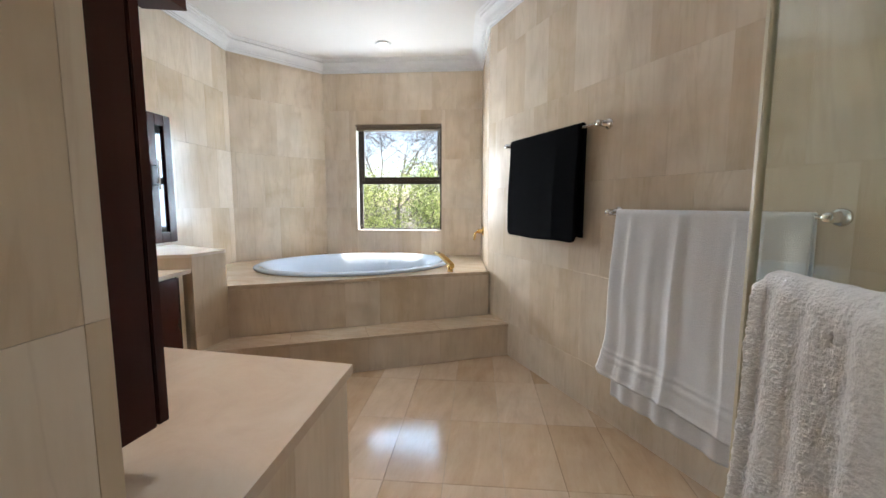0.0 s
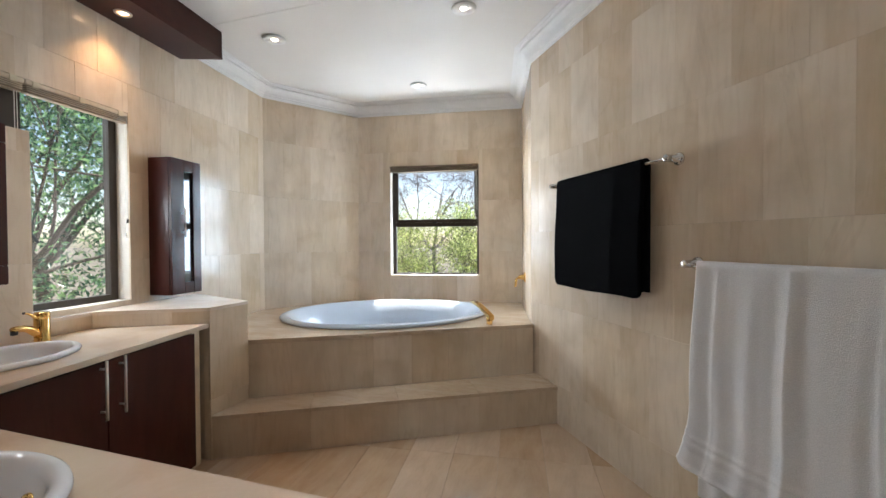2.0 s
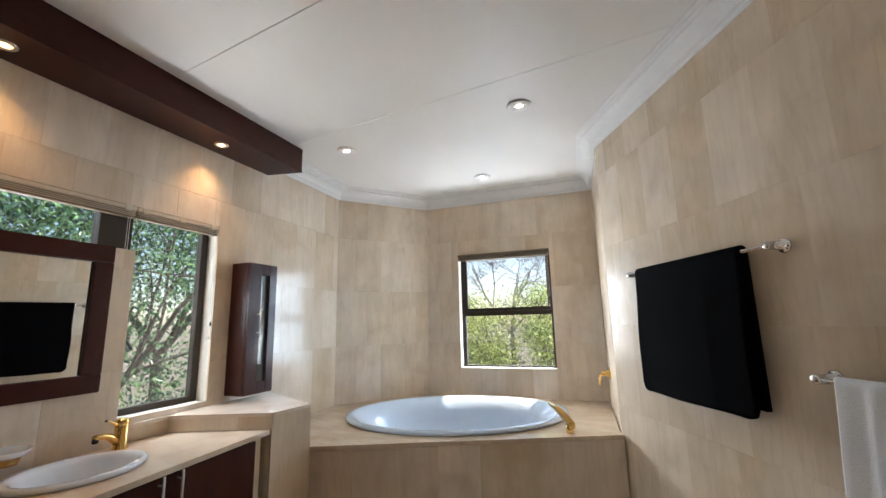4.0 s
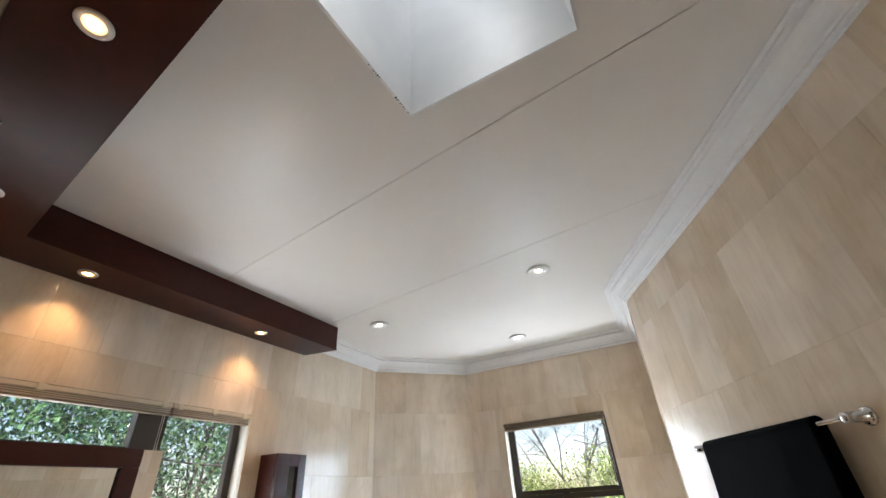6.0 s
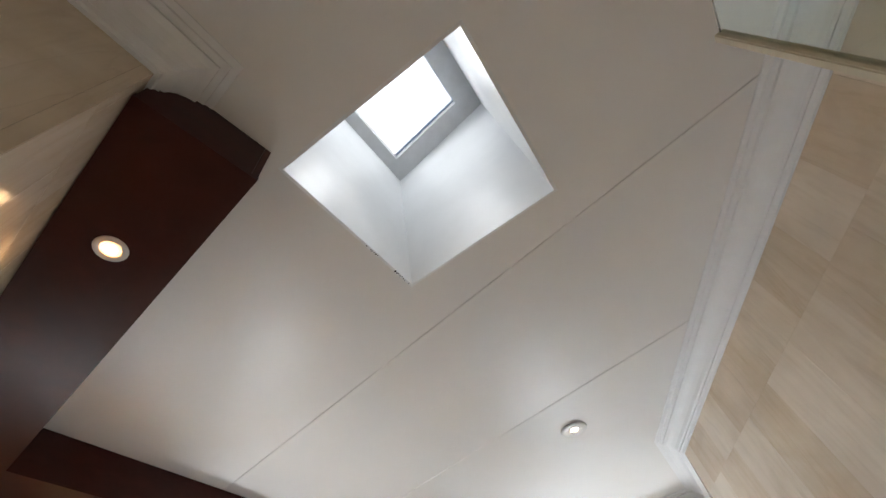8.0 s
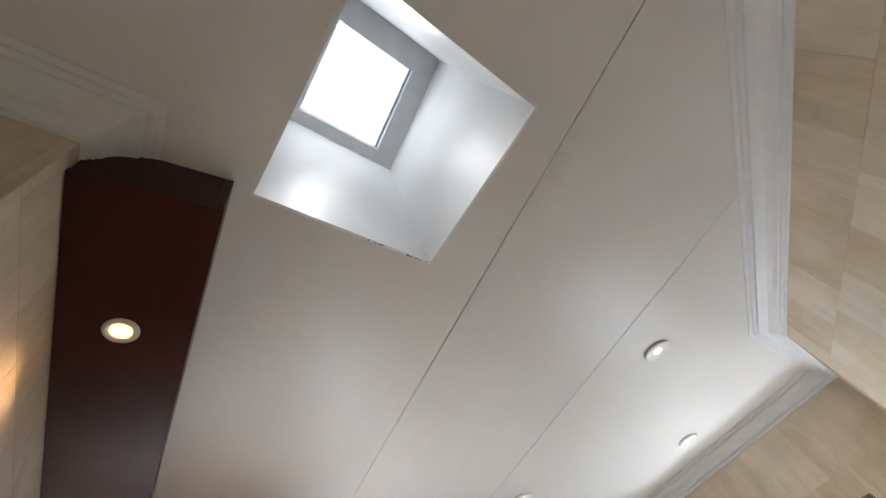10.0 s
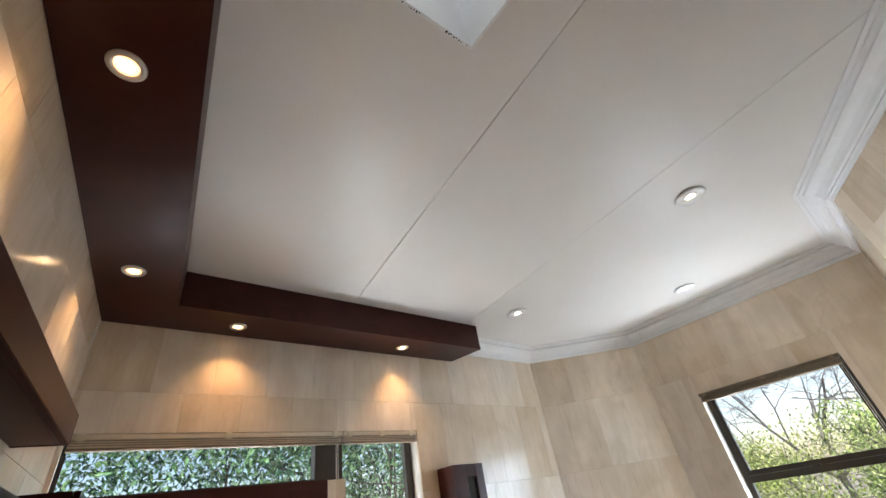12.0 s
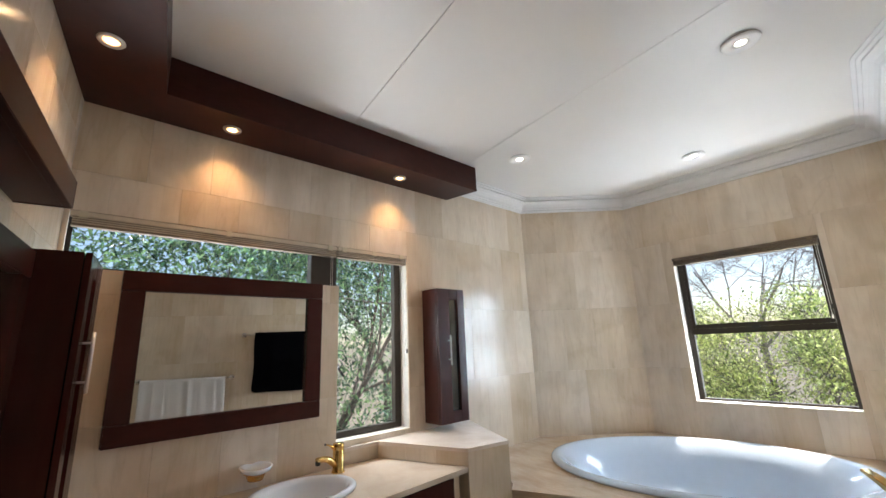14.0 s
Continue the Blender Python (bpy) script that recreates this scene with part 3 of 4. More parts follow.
def build_step():
    root = thing("bath_step", "long cream travertine step before the bath deck", "step")
    root["kind"] = "structure"
    d = (Vector(ST1) - Vector(ST0)).normalized()
    nrm = Vector((d.y, -d.x))
    poly = [ST0, ST1, tuple(Vector(DK1) - nrm * 0.004), tuple(Vector(DK0) - nrm * 0.004)]
    length = (Vector(ST1) - Vector(ST0)).length
    part("core", prism([tuple(Vector(ST0) - nrm * 0.02), tuple(Vector(ST1) - nrm * 0.02), poly[2], poly[3]], 0.0, ZS - 0.026), M_GROUT, root)
    m = Matrix(((d.x, -nrm.x, 0, ST0[0]), (d.y, -nrm.y, 0, ST0[1]), (0, 0, 1, 0), (0, 0, 0, 1)))
    mi = m.inverted()
    u = 0.0
    for k, w in enumerate((0.62, 0.605, 0.61, 0.605, 0.4)):
        w = min(w, length - u)
        if w < 0.02:
            break
        t = part("tile", box(0, w - JOINT, 0.006, 0.02, 0, ZS - 0.028, 0.0008), M_WALL, root)
        t.matrix_world = m @ pose(u, 0, 0.001)
        # tread slab, mitred to the deck's line
        back = [mi @ Vector((*poly[3], 0)), mi @ Vector((*poly[2], 0))]

        def yb(s):
            f = (s - back[0].x) / (back[1].x - back[0].x)
            return back[0].y + f * (back[1].y - back[0].y)
        t = part("tread_slab", prism([(0, -0.006), (w - JOINT, -0.006), (w - JOINT, yb(u + w)), (0, yb(u))], 0, 0.026, 0.002), M_TREAD, root)
        t.matrix_world = m @ pose(u, 0, ZS - 0.026)
        u += w


build_deck()
build_step()


def build_tub():
    root = thing("bathtub", "large oval white drop-in bathtub with a rolled rim", "bathtub", m=pose(*TUB_C, ZD, 0, 0, math.degrees(TUB_T)))
    a, b = TUB_A, TUB_B
    prof = [(0.965, 0.001), (0.990, 0.003), (0.999, 0.011), (1.0, 0.021), (0.995, 0.030), (0.983, 0.036), (0.960, 0.038), (0.940, 0.035), (0.918, 0.022), (0.885, -0.002),
            (0.845, -0.034), (0.805, -0.085), (0.765, -0.17), (0.715, -0.28), (0.645, -0.36), (0.53, -0.41), (0.3, -0.43), (0.0, -0.432)]
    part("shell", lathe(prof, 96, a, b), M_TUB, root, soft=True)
    part("drain", lathe([(0.0, 0.006), (0.03, 0.006), (0.036, 0.0)], 24), M_GOLD, root, "gold waste fitting", True).location = (0.1, 0, -0.431)
    return root


build_tub()


# ---- window ledge at the vanity's end ----
def build_ledge():
    root = thing("window_ledge", "cream marble window ledge with a tiled upstand beside the vanity", "ledge")
    root["kind"] = "structure"
    poly = [(-2.56, 1.795), (-2.53, 1.795), (-2.565, 2.06), (-1.985, 2.382), (-1.982, 2.715), (-2.745, 2.96)]
    part("ledge_top", prism(poly, ZL - 0.022, ZL, 0.003), M_TOP, root)
    part("core", prism([(-2.56, 1.8), (-2.55, 1.8), (-2.58, 2.075), (-2.02, 2.405), (-2.01, 2.70), (-2.74, 2.94)], 0.0, ZL - 0.023), M_GROUT, root)

    def face(p, q, z0, z1, n):
        d = (Vector(q) - Vector(p))
        length = d.length
        d.normalize()
        m = Matrix(((d.x, -d.y, 0, p[0]), (d.y, d.x, 0, p[1]), (0, 0, 1, 0), (0, 0, 0, 1)))
        for k in range(n):
            for a, b in zip(z0, z1):
                t = part("tile", box(0, length / n - JOINT, 0.002, 0.016, 0, b - a - JOINT, 0.0008), M_WALL, root)
                t.matrix_world = m @ pose(k * length / n, 0, a)
    face((-2.575, 2.062), (-1.99, 2.386), (ZT + 0.002,), (ZL - 0.022,), 3)
    face((-2.545, 1.80), (-2.575, 2.062), (ZT + 0.002,), (ZL - 0.022,), 1)
    face((-1.99, 2.386), (-1.987, 2.714), (0.0, 0.40), (0.40, ZL - 0.022), 1)
    face((-2.03, 2.372), (-2.0, 2.39), (0.0,), (ZT,), 1)


build_ledge()

# ---- vanity ----


def build_worktop():
    outer = [(-2.0, 2.388), (-2.575, 2.06), (-2.545, 1.79), (-2.345, 0.345), (-0.105, 0.345), (-0.06, 0.345), (-0.14, 1.025), (-1.70, 1.025)]
    holes = [ellipse(-2.17, 1.46, 0.245, 0.195, radians(98)), ellipse(-0.93, 0.72, 0.245, 0.195, 0)]
    b = slab(outer[::-1], holes, ZT - 0.028, ZT)
    ob = part("worktop", b, M_TOP)
    tagged(ob, "cream polished marble L-shaped vanity worktop", "worktop")


build_worktop()


def bar_handle(p, q, out, parent, r=0.006):
    """A bar on two stand-offs, out: the way from the door."""
    p, q, out = Vector(p), Vector(q), Vector(out)
    d = (q - p).normalized()
    b = tube([p + out, q + out], r, 12)
    for s in (p + d * 0.04, q - d * 0.04):
        tube([s, s + out], r * 0.7, 10, b)
    return part("handle", b, M_STEEL, parent, "brushed steel bar handle", True)


def build_vanity_long():
    root = thing("vanity_cabinet", "dark mahogany vanity cabinet with tall steel bar handles under the worktop", "cabinet")
    a, b = Vector((-2.012, 2.36)), Vector((-1.72, 1.03))
    d = (b - a).normalized()
    n = Vector((-d.y, d.x))          # towards the room
    if n.x < 0:
        n = -n
    length = (b - a).length
    m = Matrix(((d.x, n.x, 0, a.x), (d.y, n.y, 0, a.y), (0, 0, 1, 0), (0, 0, 0, 1)))
    body = part("body", box(0, length, -0.45, -0.035, 0.0, 0.72), M_WOODV, root)
    rail = part("top_rail", box(0, length, -0.06, -0.035, 0.721, ZT - 0.03), M_WOODV, root)
    rail.matrix_world = m
    body.matrix_world = m
    edges = [0.07, 0.68, 1.29]
    for i in range(2):
        dr = part("door", box(edges[i] + 0.002, edges[i + 1] - 0.002, -0.032, -0.012, 0.02, ZT - 0.045, 0.002), M_WOODV, root)
        dr.matrix_world = m
        u = 0.68 + (-0.065 if i == 0 else 0.038)
        h = bar_handle((u, -0.012, 0.59), (u, -0.012, 0.875), (0, 0.034, 0), dr)
    st = part("side_stile", box(0.02, 0.086, -0.034, -0.018, 0.0, ZT - 0.03, 0.002), M_WALL, root, "cream marble end strip")
    st.matrix_world = m
    return root


build_vanity_long()


def build_vanity_short():
    root = thing("vanity_cabinet", "dark mahogany vanity cabinet with a marble tiled end", "cabinet")
    part("body", box(-1.68, -0.17, 0.40, 0.985, 0.0, 0.72), M_WOODV, root)
    part("top_rail", box(-1.68, -0.17, 0.96, 0.985, 0.721, ZT - 0.03), M_WOODV, root)
    for i in range(3):
        x = -1.66 + i * 0.495
        dr = part("door", box(x, x + 0.49, 0.987, 1.005, 0.02, ZT - 0.045, 0.002), M_WOODV, root)
        bar_handle((x + 0.44, 1.005, 0.59), (x + 0.44, 1.005, 0.86), (0, 0.034, 0), dr)
    p, q = Vector((-0.075, 0.36)), Vector((-0.15, 1.01))
    d = (q - p).normalized()
    n = Vector((d.y, -d.x))
    m = Matrix(((d.x, n.x, 0, p.x), (d.y, n.y, 0, p.y), (0, 0, 1, 0), (0, 0, 0, 1)))
    for k in range(2):
        for z0, z1 in ((0.0, 0.27), (0.27, 0.876)):
            t = part("tile", box(0, 0.325 - JOINT, -0.014, 0.0, 0, z1 - z0 - JOINT, 0.0008), M_WALL, root)
            t.matrix_world = m @ pose(k * 0.325, 0, z0)
    c = part("end_core", box(0, 0.65, -0.09, -0.0145, 0, ZT - 0.03), M_GROUT, root)
    c.matrix_world = m


build_vanity_short()


def basin(x, y, turn):
    root = thing("basin", "oval white ceramic drop-in basin with a rolled rim", "basin", "basins", pose(x, y, ZT, 0, 0, turn))
    prof = [(1.02, 0.001), (1.06, 0.004), (1.075, 0.014), (1.06, 0.024), (1.02, 0.029), (0.95, 0.027), (0.90, 0.016), (0.88, 0.0),
            (0.85, -0.04), (0.78, -0.09), (0.62, -0.125), (0.4, -0.14), (0.1, -0.145), (0.0, -0.146)]
    part("bowl", lathe(prof, 72, 0.26, 0.21), M_CERAMIC, root, soft=True)
    ov = part("overflow", lathe([(0.012, -0.004), (0.012, 0.003), (0.015, 0.005), (0.020, 0.003), (0.021, -0.004)], 24), M_GOLD, root, "small gold overflow ring", True)
    ov.matrix_local = pose(-0.03, -0.168, -0.056, -72, 0, 0)
    part("overflow_hole", lathe([(0.0, 0.0012), (0.0125, 0.001)], 20), M_DARK, ov, "dark overflow hole")
    part("drain", lathe([(0.0, 0.004), (0.02, 0.004), (0.026, 0.0)], 24), M_CHROME, root, "chrome waste fitting", True).location = (0, 0, -0.145)
    return root


basin(-2.17, 1.46, 98)
basin(-0.93, 0.72, 180)


def mixer_tap(x, y, turn):
    """Single-lever mixer: fat upright body, short spout, flat lever."""
    root = thing("basin_mixer", "polished gold single-lever basin mixer tap on the worktop", "tap", "basin mixers", pose(x, y, ZT, 0, 0, turn) @ Matrix.Diagonal((1.18, 1.18, 1.12, 1)))
    part("body", lathe([(0.0, 0.0), (0.034, 0.0), (0.034, 0.005), (0.0285, 0.009), (0.0285, 0.112), (0.0275, 0.114), (0.0285, 0.116), (0.0285, 0.140), (0.026, 0.145), (0.0, 0.146)], 32), M_GOLD, root, soft=True)
    sp = part("spout", tube([(0.010, 0, 0.030), (0.035, 0, 0.054), (0.060, 0, 0.074), (0.088, 0, 0.084), (0.118, 0, 0.087), (0.132, 0, 0.086)], 0.015, 16, radii=[0.016, 0.017, 0.017, 0.0155, 0.014, 0.0135]), M_GOLD, root, soft=True)
    part("aerator", lathe([(0.0, -0.012), (0.010, -0.012), (0.0125, -0.009), (0.0125, 0.006)], 20), M_DARK, sp, "dark aerator mouth", True).matrix_local = pose(0.126, 0, 0.074)
    lv = part("lever", tube([(0.018, 0, 0.118), (0.034, 0, 0.126), (0.048, 0, 0.138), (0.066, 0, 0.148), (0.082, 0, 0.152)], 0.006, 12, radii=[0.010, 0.009, 0.006, 0.0045, 0.004]), M_GOLD, root, soft=True)
    part("knob", lathe([(0.0, -0.006), (0.004, -0.005), (0.006, 0.0), (0.004, 0.005), (0.0, 0.006)], 14), M_DARK, lv, "small dark lever tip", True).matrix_local = pose(0.084, 0, 0.153)
    return root


mixer_tap(-2.44, 1.74, -70)
mixer_tap(-1.02, 0.44, 80)


def build_soap_dish():
    root = thing("soap_dish", "white oval soap dish on a gold wall bracket above the basin", "soap dish", m=pose(-2.40, 1.27, 0.995) @ Matrix.Diagonal((1.48, 1.48, 1.0, 1)))
    part("dish", lathe([(0.0, 0.0), (0.04, 0.002), (0.062, 0.016), (0.070, 0.034), (0.068, 0.038), (0.061, 0.037), (0.052, 0.024), (0.035, 0.014), (0.0, 0.012)], 40, 1.0, 0.8), M_CERAMIC, root, soft=True)
    b = lathe([(0.0, -0.032), (0.026, -0.032), (0.030, -0.020), (0.034, 0.0), (0.04, 0.004), (0.0, 0.004)], 32)
    part("bracket", b, M_GOLD, root, "gold holder ring", True)
    part("arm", tube([(0, 0, -0.018), (-0.085, -0.01, -0.018)], 0.009, 12), M_GOLD, root, "gold arm to the wall", True)


build_soap_dish()


# ---- things on the west wall ----
def on_a(s, out, z):
    """A place on the west wall: s from its south end, out into the room."""
    return M_A @ Vector((a_u(s), -out, z))


def a_matrix(s, out, z):
    """x along the wall northwards, y into the room."""
    n = on_a(s + 1, 0, 0) - on_a(s, 0, 0)
    o = on_a(s, 1, 0) - on_a(s, 0, 0)
    p = on_a(s, out, z)
    return Matrix(((n.x, o.x, 0, p.x), (n.y, o.y, 0, p.y), (0, 0, 1, p.z), (0, 0, 0, 1)))


def framed_mirror(label, m, w, h):
    f = 0.098
    root = thing("wall_mirror", label, "mirror", "framed mirrors", m)
    part("backing", box(0.01, w - 0.01, 0.002, 0.02, 0.01, h - 0.01), M_DARK, root, "dark backing board")
    for nm, r in (("bottom_rail", (0, w, 0, f)), ("top_rail", (0, w, h - f, h))):
        part(nm, box(r[0], r[1], 0.004, 0.055, r[2], r[3], 0.004), M_WOOD, root)
    for x in (0, w - f):
        part("stile", box(x, x + f, 0.005, 0.054, f + 0.0005, h - f - 0.0005, 0.003), M_WOODV, root)
    part("mirror_glass", box(f - 0.01, w - f + 0.01, 0.022, 0.034, f - 0.01, h - f + 0.01), M_MIRROR, root, "clear silvered mirror glass")


framed_mirror("large mirror in a wide dark mahogany frame", a_matrix(0.255, 0.0, 1.226), 1.042, 0.819)


def wall_cabinet(name, label, m, w, depth, h, handle_x, handle_z, strip=True):
    """Narrow cabinet: carcass, framed door with a dark glass strip, bar handle. Front looks along +y."""
    root = thing(name, label, "cabinet", "", m)
    part("carcass", box(0, w, 0.002, depth - 0.024, 0, h, 0.002), M_WOODV, root)
    f, g = w * 0.42, w * 0.27
    dr = part("door", box(0.001, f, depth - 0.02, depth, 0.001, h - 0.001, 0.002), M_WOODV, root)
    part("stile", box(w - g, w - 0.001, depth - 0.02, depth, 0.001, h - 0.001, 0.002), M_WOODV, dr)
    for z0, z1 in ((0.001, 0.085), (h - 0.085, h - 0.001)):
        part("rail", box(f + 0.0005, w - g - 0.0005, depth - 0.0195, depth - 0.0005, z0, z1, 0.002), M_WOODV, dr)
    part("glass_strip", box(f - 0.004, w - g + 0.004, depth - 0.0225, depth - 0.0175, 0.08, h - 0.08), M_DARKGLASS, dr, "smoked glass strip")
    bar_handle((handle_x, depth, handle_z), (handle_x, depth, handle_z + 0.22), (0, 0.03, 0), dr)
    return root


wall_cabinet("wall_cabinet", "narrow dark mahogany wall cabinet with a smoked glass door strip", a_matrix(2.176, 0, 1.056), 0.286, 0.19, 1.002, 0.095, 0.42)


def build_west_window():
    root = thing("window_1", "brown aluminium window looking onto dense green trees", "window")
    root["kind"] = "structure"
    y0, y1 = 0.10, 0.15

    def bar(nm, u0, u1, z0, z1, a=y0, b=y1):
        o = part(nm, box(u0, u1, a, b, z0, z1, 0.003), M_FRAME, root)
        o.matrix_world = M_A
        return o

    def pane(u0, u1, z0, z1):
        o = part("pane", box(u0, u1, 0.122, 0.127, z0, z1), M_GLASS, root, "clear glass pane")
        o.matrix_world = M_A
        o.visible_shadow = False
    a0, a1, b0, b1 = a_u(2.03), a_u(1.44), a_u(1.44), a_u(0.02)
    # tall right-hand light
    bar("frame_jamb", a0, a0 + 0.055, 1.045, 2.33)
    bar("frame_sill", a0 + 0.055, a1 + 0.03, 1.045, 1.085)
    bar("frame_head", a0 + 0.055, b1, 2.29, 2.33)
    bar("mullion", a1 - 0.0, a1 + 0.165, 2.05, 2.29, 0.09, 0.16)
    bar("frame_jamb", a1 - 0.03, a1 - 0.001, 1.085, 2.29)
    pane(a0 + 0.05, a1 - 0.025, 1.08, 2.295)
    # long light above the mirror
    bar("frame_sill", a1 + 0.165, b1 - 0.02, 2.05, 2.072)
    bar("frame_jamb", b1 - 0.02, b1, 2.05, 2.29)
    pane(a1 + 0.16, b1 - 0.015, 2.068, 2.295)
    s = part("stay", tube([(a1 - 0.03, 0.06, 1.52), (a1 - 0.05, 0.085, 1.50), (a1 - 0.10, 0.095, 1.44)], 0.008, 8), M_DARK, root, "black window stay")
    s.matrix_world = M_A


build_west_window()


def blind(name, label, m, w, cord_x, cord_drop, rail=None):
    """A venetian blind drawn up under its headrail, with its cord. x along, y into the room, z down from the rail's top."""
    root = thing(name, label, "blind", "raised blinds", m)
    part("headrail", box(0, w, 0.0, 0.045, -0.026, 0, 0.003), rail or M_BLIND, root, "slim metal headrail")
    for k in range(3):
        x = 0.03 + (w - 0.1) * k / 2
        part("bracket", box(x, x + 0.035, -0.002, 0.050, -0.034, 0.001, 0.002), M_BLINDDARK if rail else M_CHANNEL, root, "metal bracket")
    for k in range(9):
        part("slat", box(0.008, w - 0.008, 0.004, 0.040, -0.0305 - k * 0.0036, -0.0283 - k * 0.0036), (rail or M_BLIND) if k % 3 else M_BLINDDARK, root)
    part("bottom_rail", box(0.006, w - 0.006, 0.002, 0.042, -0.074, -0.062, 0.002), M_BLINDDARK, root, "brown bottom rail")
    for k in range(2):
        part("cord", tube([(cord_x + 0.012 * k, 0.03, -0.02), (cord_x + 0.013 * k, 0.032, -cord_drop * (1 - 0.12 * k))], 0.0018, 6), M_CORD, root, "thin white pull cord")
        part("tassel", lathe([(0.0, 0.0), (0.005, -0.004), (0.007, -0.03), (0.0, -0.034)], 12), M_DARK if k else M_CORD, root, "small cord tassel", True).location = (cord_x + 0.013 * k, 0.032, -cord_drop * (1 - 0.12 * k))
    return root


blind("window_blind", "cream venetian blind drawn up over the long window", a_matrix(0.025, -0.048, 2.329), 1.40, 1.36, 0.44)
blind("window_blind", "cream venetian blind drawn up over the tall window", a_matrix(1.428, -0.046, 2.3285), 0.60, 0.585, 0.82)


# ---- north window ----
def build_north_window():
    root = thing("window_2", "brown aluminium window with a fixed lower and a hinged upper light", "window")
    root["kind"] = "structure"
    u0, u1, z0, z1 = E_OPEN[0]

    def bar(nm, a, b, c, d, y0=0.10, y1=0.15):
        o = part(nm, box(a, b, y0, y1, c, d, 0.003), M_FRAME, root)
        o.matrix_world = M_E
    bar("frame_jamb", u0, u0 + 0.028, z0, z1)
    bar("frame_jamb", u1 - 0.045, u1, z0, z1)
    bar("frame_sill", u0 + 0.028, u1 - 0.045, z0, z0 + 0.024)
    bar("frame_head", u0 + 0.028, u1 - 0.045, z1 - 0.035, z1)
    bar("transom", u0 + 0.028, u1 - 0.045, 1.625, 1.675, 0.085, 0.15)
    # hinged sash
    for a, b, c, d in ((u0 + 0.03, u0 + 0.058, 1.676, z1 - 0.036), (u1 - 0.075, u1 - 0.047, 1.676, z1 - 0.036),
                       (u0 + 0.058, u1 - 0.075, 1.676, 1.715), (u0 + 0.058, u1 - 0.075, z1 - 0.064, z1 - 0.036)):
        bar("sash_rail", a, b, c, d, 0.092, 0.128)
    for c, d in ((z0 + 0.02, 1.63), (1.71, z1 - 0.06)):
        o = part("pane", box(u0 + 0.025, u1 - 0.042, 0.122, 0.127, c, d), M_GLASS, root, "clear glass pane")
        o.matrix_world = M_E
        o.visible_shadow = False
    o = part("latch", box((u0 + u1) / 2 - 0.03, (u0 + u1) / 2 + 0.03, 0.07, 0.09, 1.665, 1.685, 0.004), M_DARK, root, "black sash latch")
    o.matrix_world = M_E
    sl = part("sill", box(u0 + 0.002, u1 - 0.002, -0.006, 0.10, z0, z0 + 0.006, 0.002), M_PLASTER, root, "white painted sill")
    sl.matrix_world = M_E


build_north_window()
d_e = (Vector(P_TE) - Vector(P_ED)).normalized()
p_e = E_M @ Vector((E_OPEN[0][1], 0, 0))
blind("window_blind", "slim brown venetian blind drawn up at the head of the window", Matrix(((d_e.x, d_e.y, 0, p_e.x), (d_e.y, -d_e.x, 0, p_e.y), (0, 0, 1, 2.358), (0, 0, 0, 1))) @ pose(0.002, -0.012, 0.002), 1.081, 1.05, 0.62, M_BRONZERAIL)


# ---- things on the south wall ----
wall_cabinet("wall_cabinet", "tall dark mahogany wall cabinet beside the entry corner", pose(-0.535, 0.34, 1.0), 0.30, 0.18, 1.03, 0.075, 0.45)
wall_cabinet("wall_cabinet", "tall dark mahogany wall cabinet with a smoked glass strip", pose(-2.10, 0.34, 0.985), 0.31, 0.205, 1.03, 0.225, 0.52)
framed_mirror("wide mirror in a dark mahogany frame between two wall cabinets", pose(-0.62, 0.34, 1.20) @ Matrix.Diagonal((-1, 1, 1, 1)), 1.16, 0.805)


def build_pelmet():
    root = thing("wall_pelmet", "dark mahogany box pelmet fixed high on the wall", "pelmet")
    part("front_board", box(-1.65, -0.30, 0.468, 0.49, 2.137, 2.237, 0.002), M_WOOD, root)
    part("bottom_board", box(-1.648, -0.302, 0.3405, 0.467, 2.139, 2.157, 0.002), M_WOOD, root)
    part("top_board", box(-1.648, -0.302, 0.3405, 0.467, 2.217, 2.235, 0.002), M_WOOD, root)
    part("end_board", box(-1.66, -1.6505, 0.3405, 0.49, 2.137, 2.237, 0.002), M_WOOD, root)


build_pelmet()


# ---- things on the east wall ----
R_DIR = (Vector(P_ER) - Vector(P_RT)).normalized()


def r_matrix(r, out, z):
    """x along the wall from its far corner, y out of the room, so -y comes into the room."""
    p = Vector(P_RT) + R_DIR * r
    n = Vector((-R_DIR.y, R_DIR.x))      # into the wall
    return Matrix(((R_DIR.x, n.x, 0, p.x - n.x * out), (R_DIR.y, n.y, 0, p.y - n.y * out), (0, 0, 1, z), (0, 0, 0, 1)))


def towel_rail(r0, r1, z, label):
    w = r1 - r0
    root = thing("towel_rail", label, "towel rail", "towel rails", r_matrix(r0, 0, z))
    part("bar", tube([(0, -0.07, 0), (w, -0.07, 0)], 0.008, 14), M_CHROME, root, soft=True)
    for x in (0.0, w):
        b = lathe([(0.0, 0.0), (0.033, 0.0), (0.033, 0.007), (0.027, 0.012), (0.019, 0.014), (0.019, 0.088), (0.016, 0.093), (0.0, 0.093)], 28)
        o = part("bracket", b, M_CHROME, root, "round chrome wall bracket", True)
        o.matrix_local = pose(x, 0, 0, 90, 0, 0)
    return root


towel_rail(0.47, 1.548, 1.85, "chrome towel rail holding a black towel")
towel_rail(1.66, 2.70, 1.32, "chrome towel rail holding a white towel")


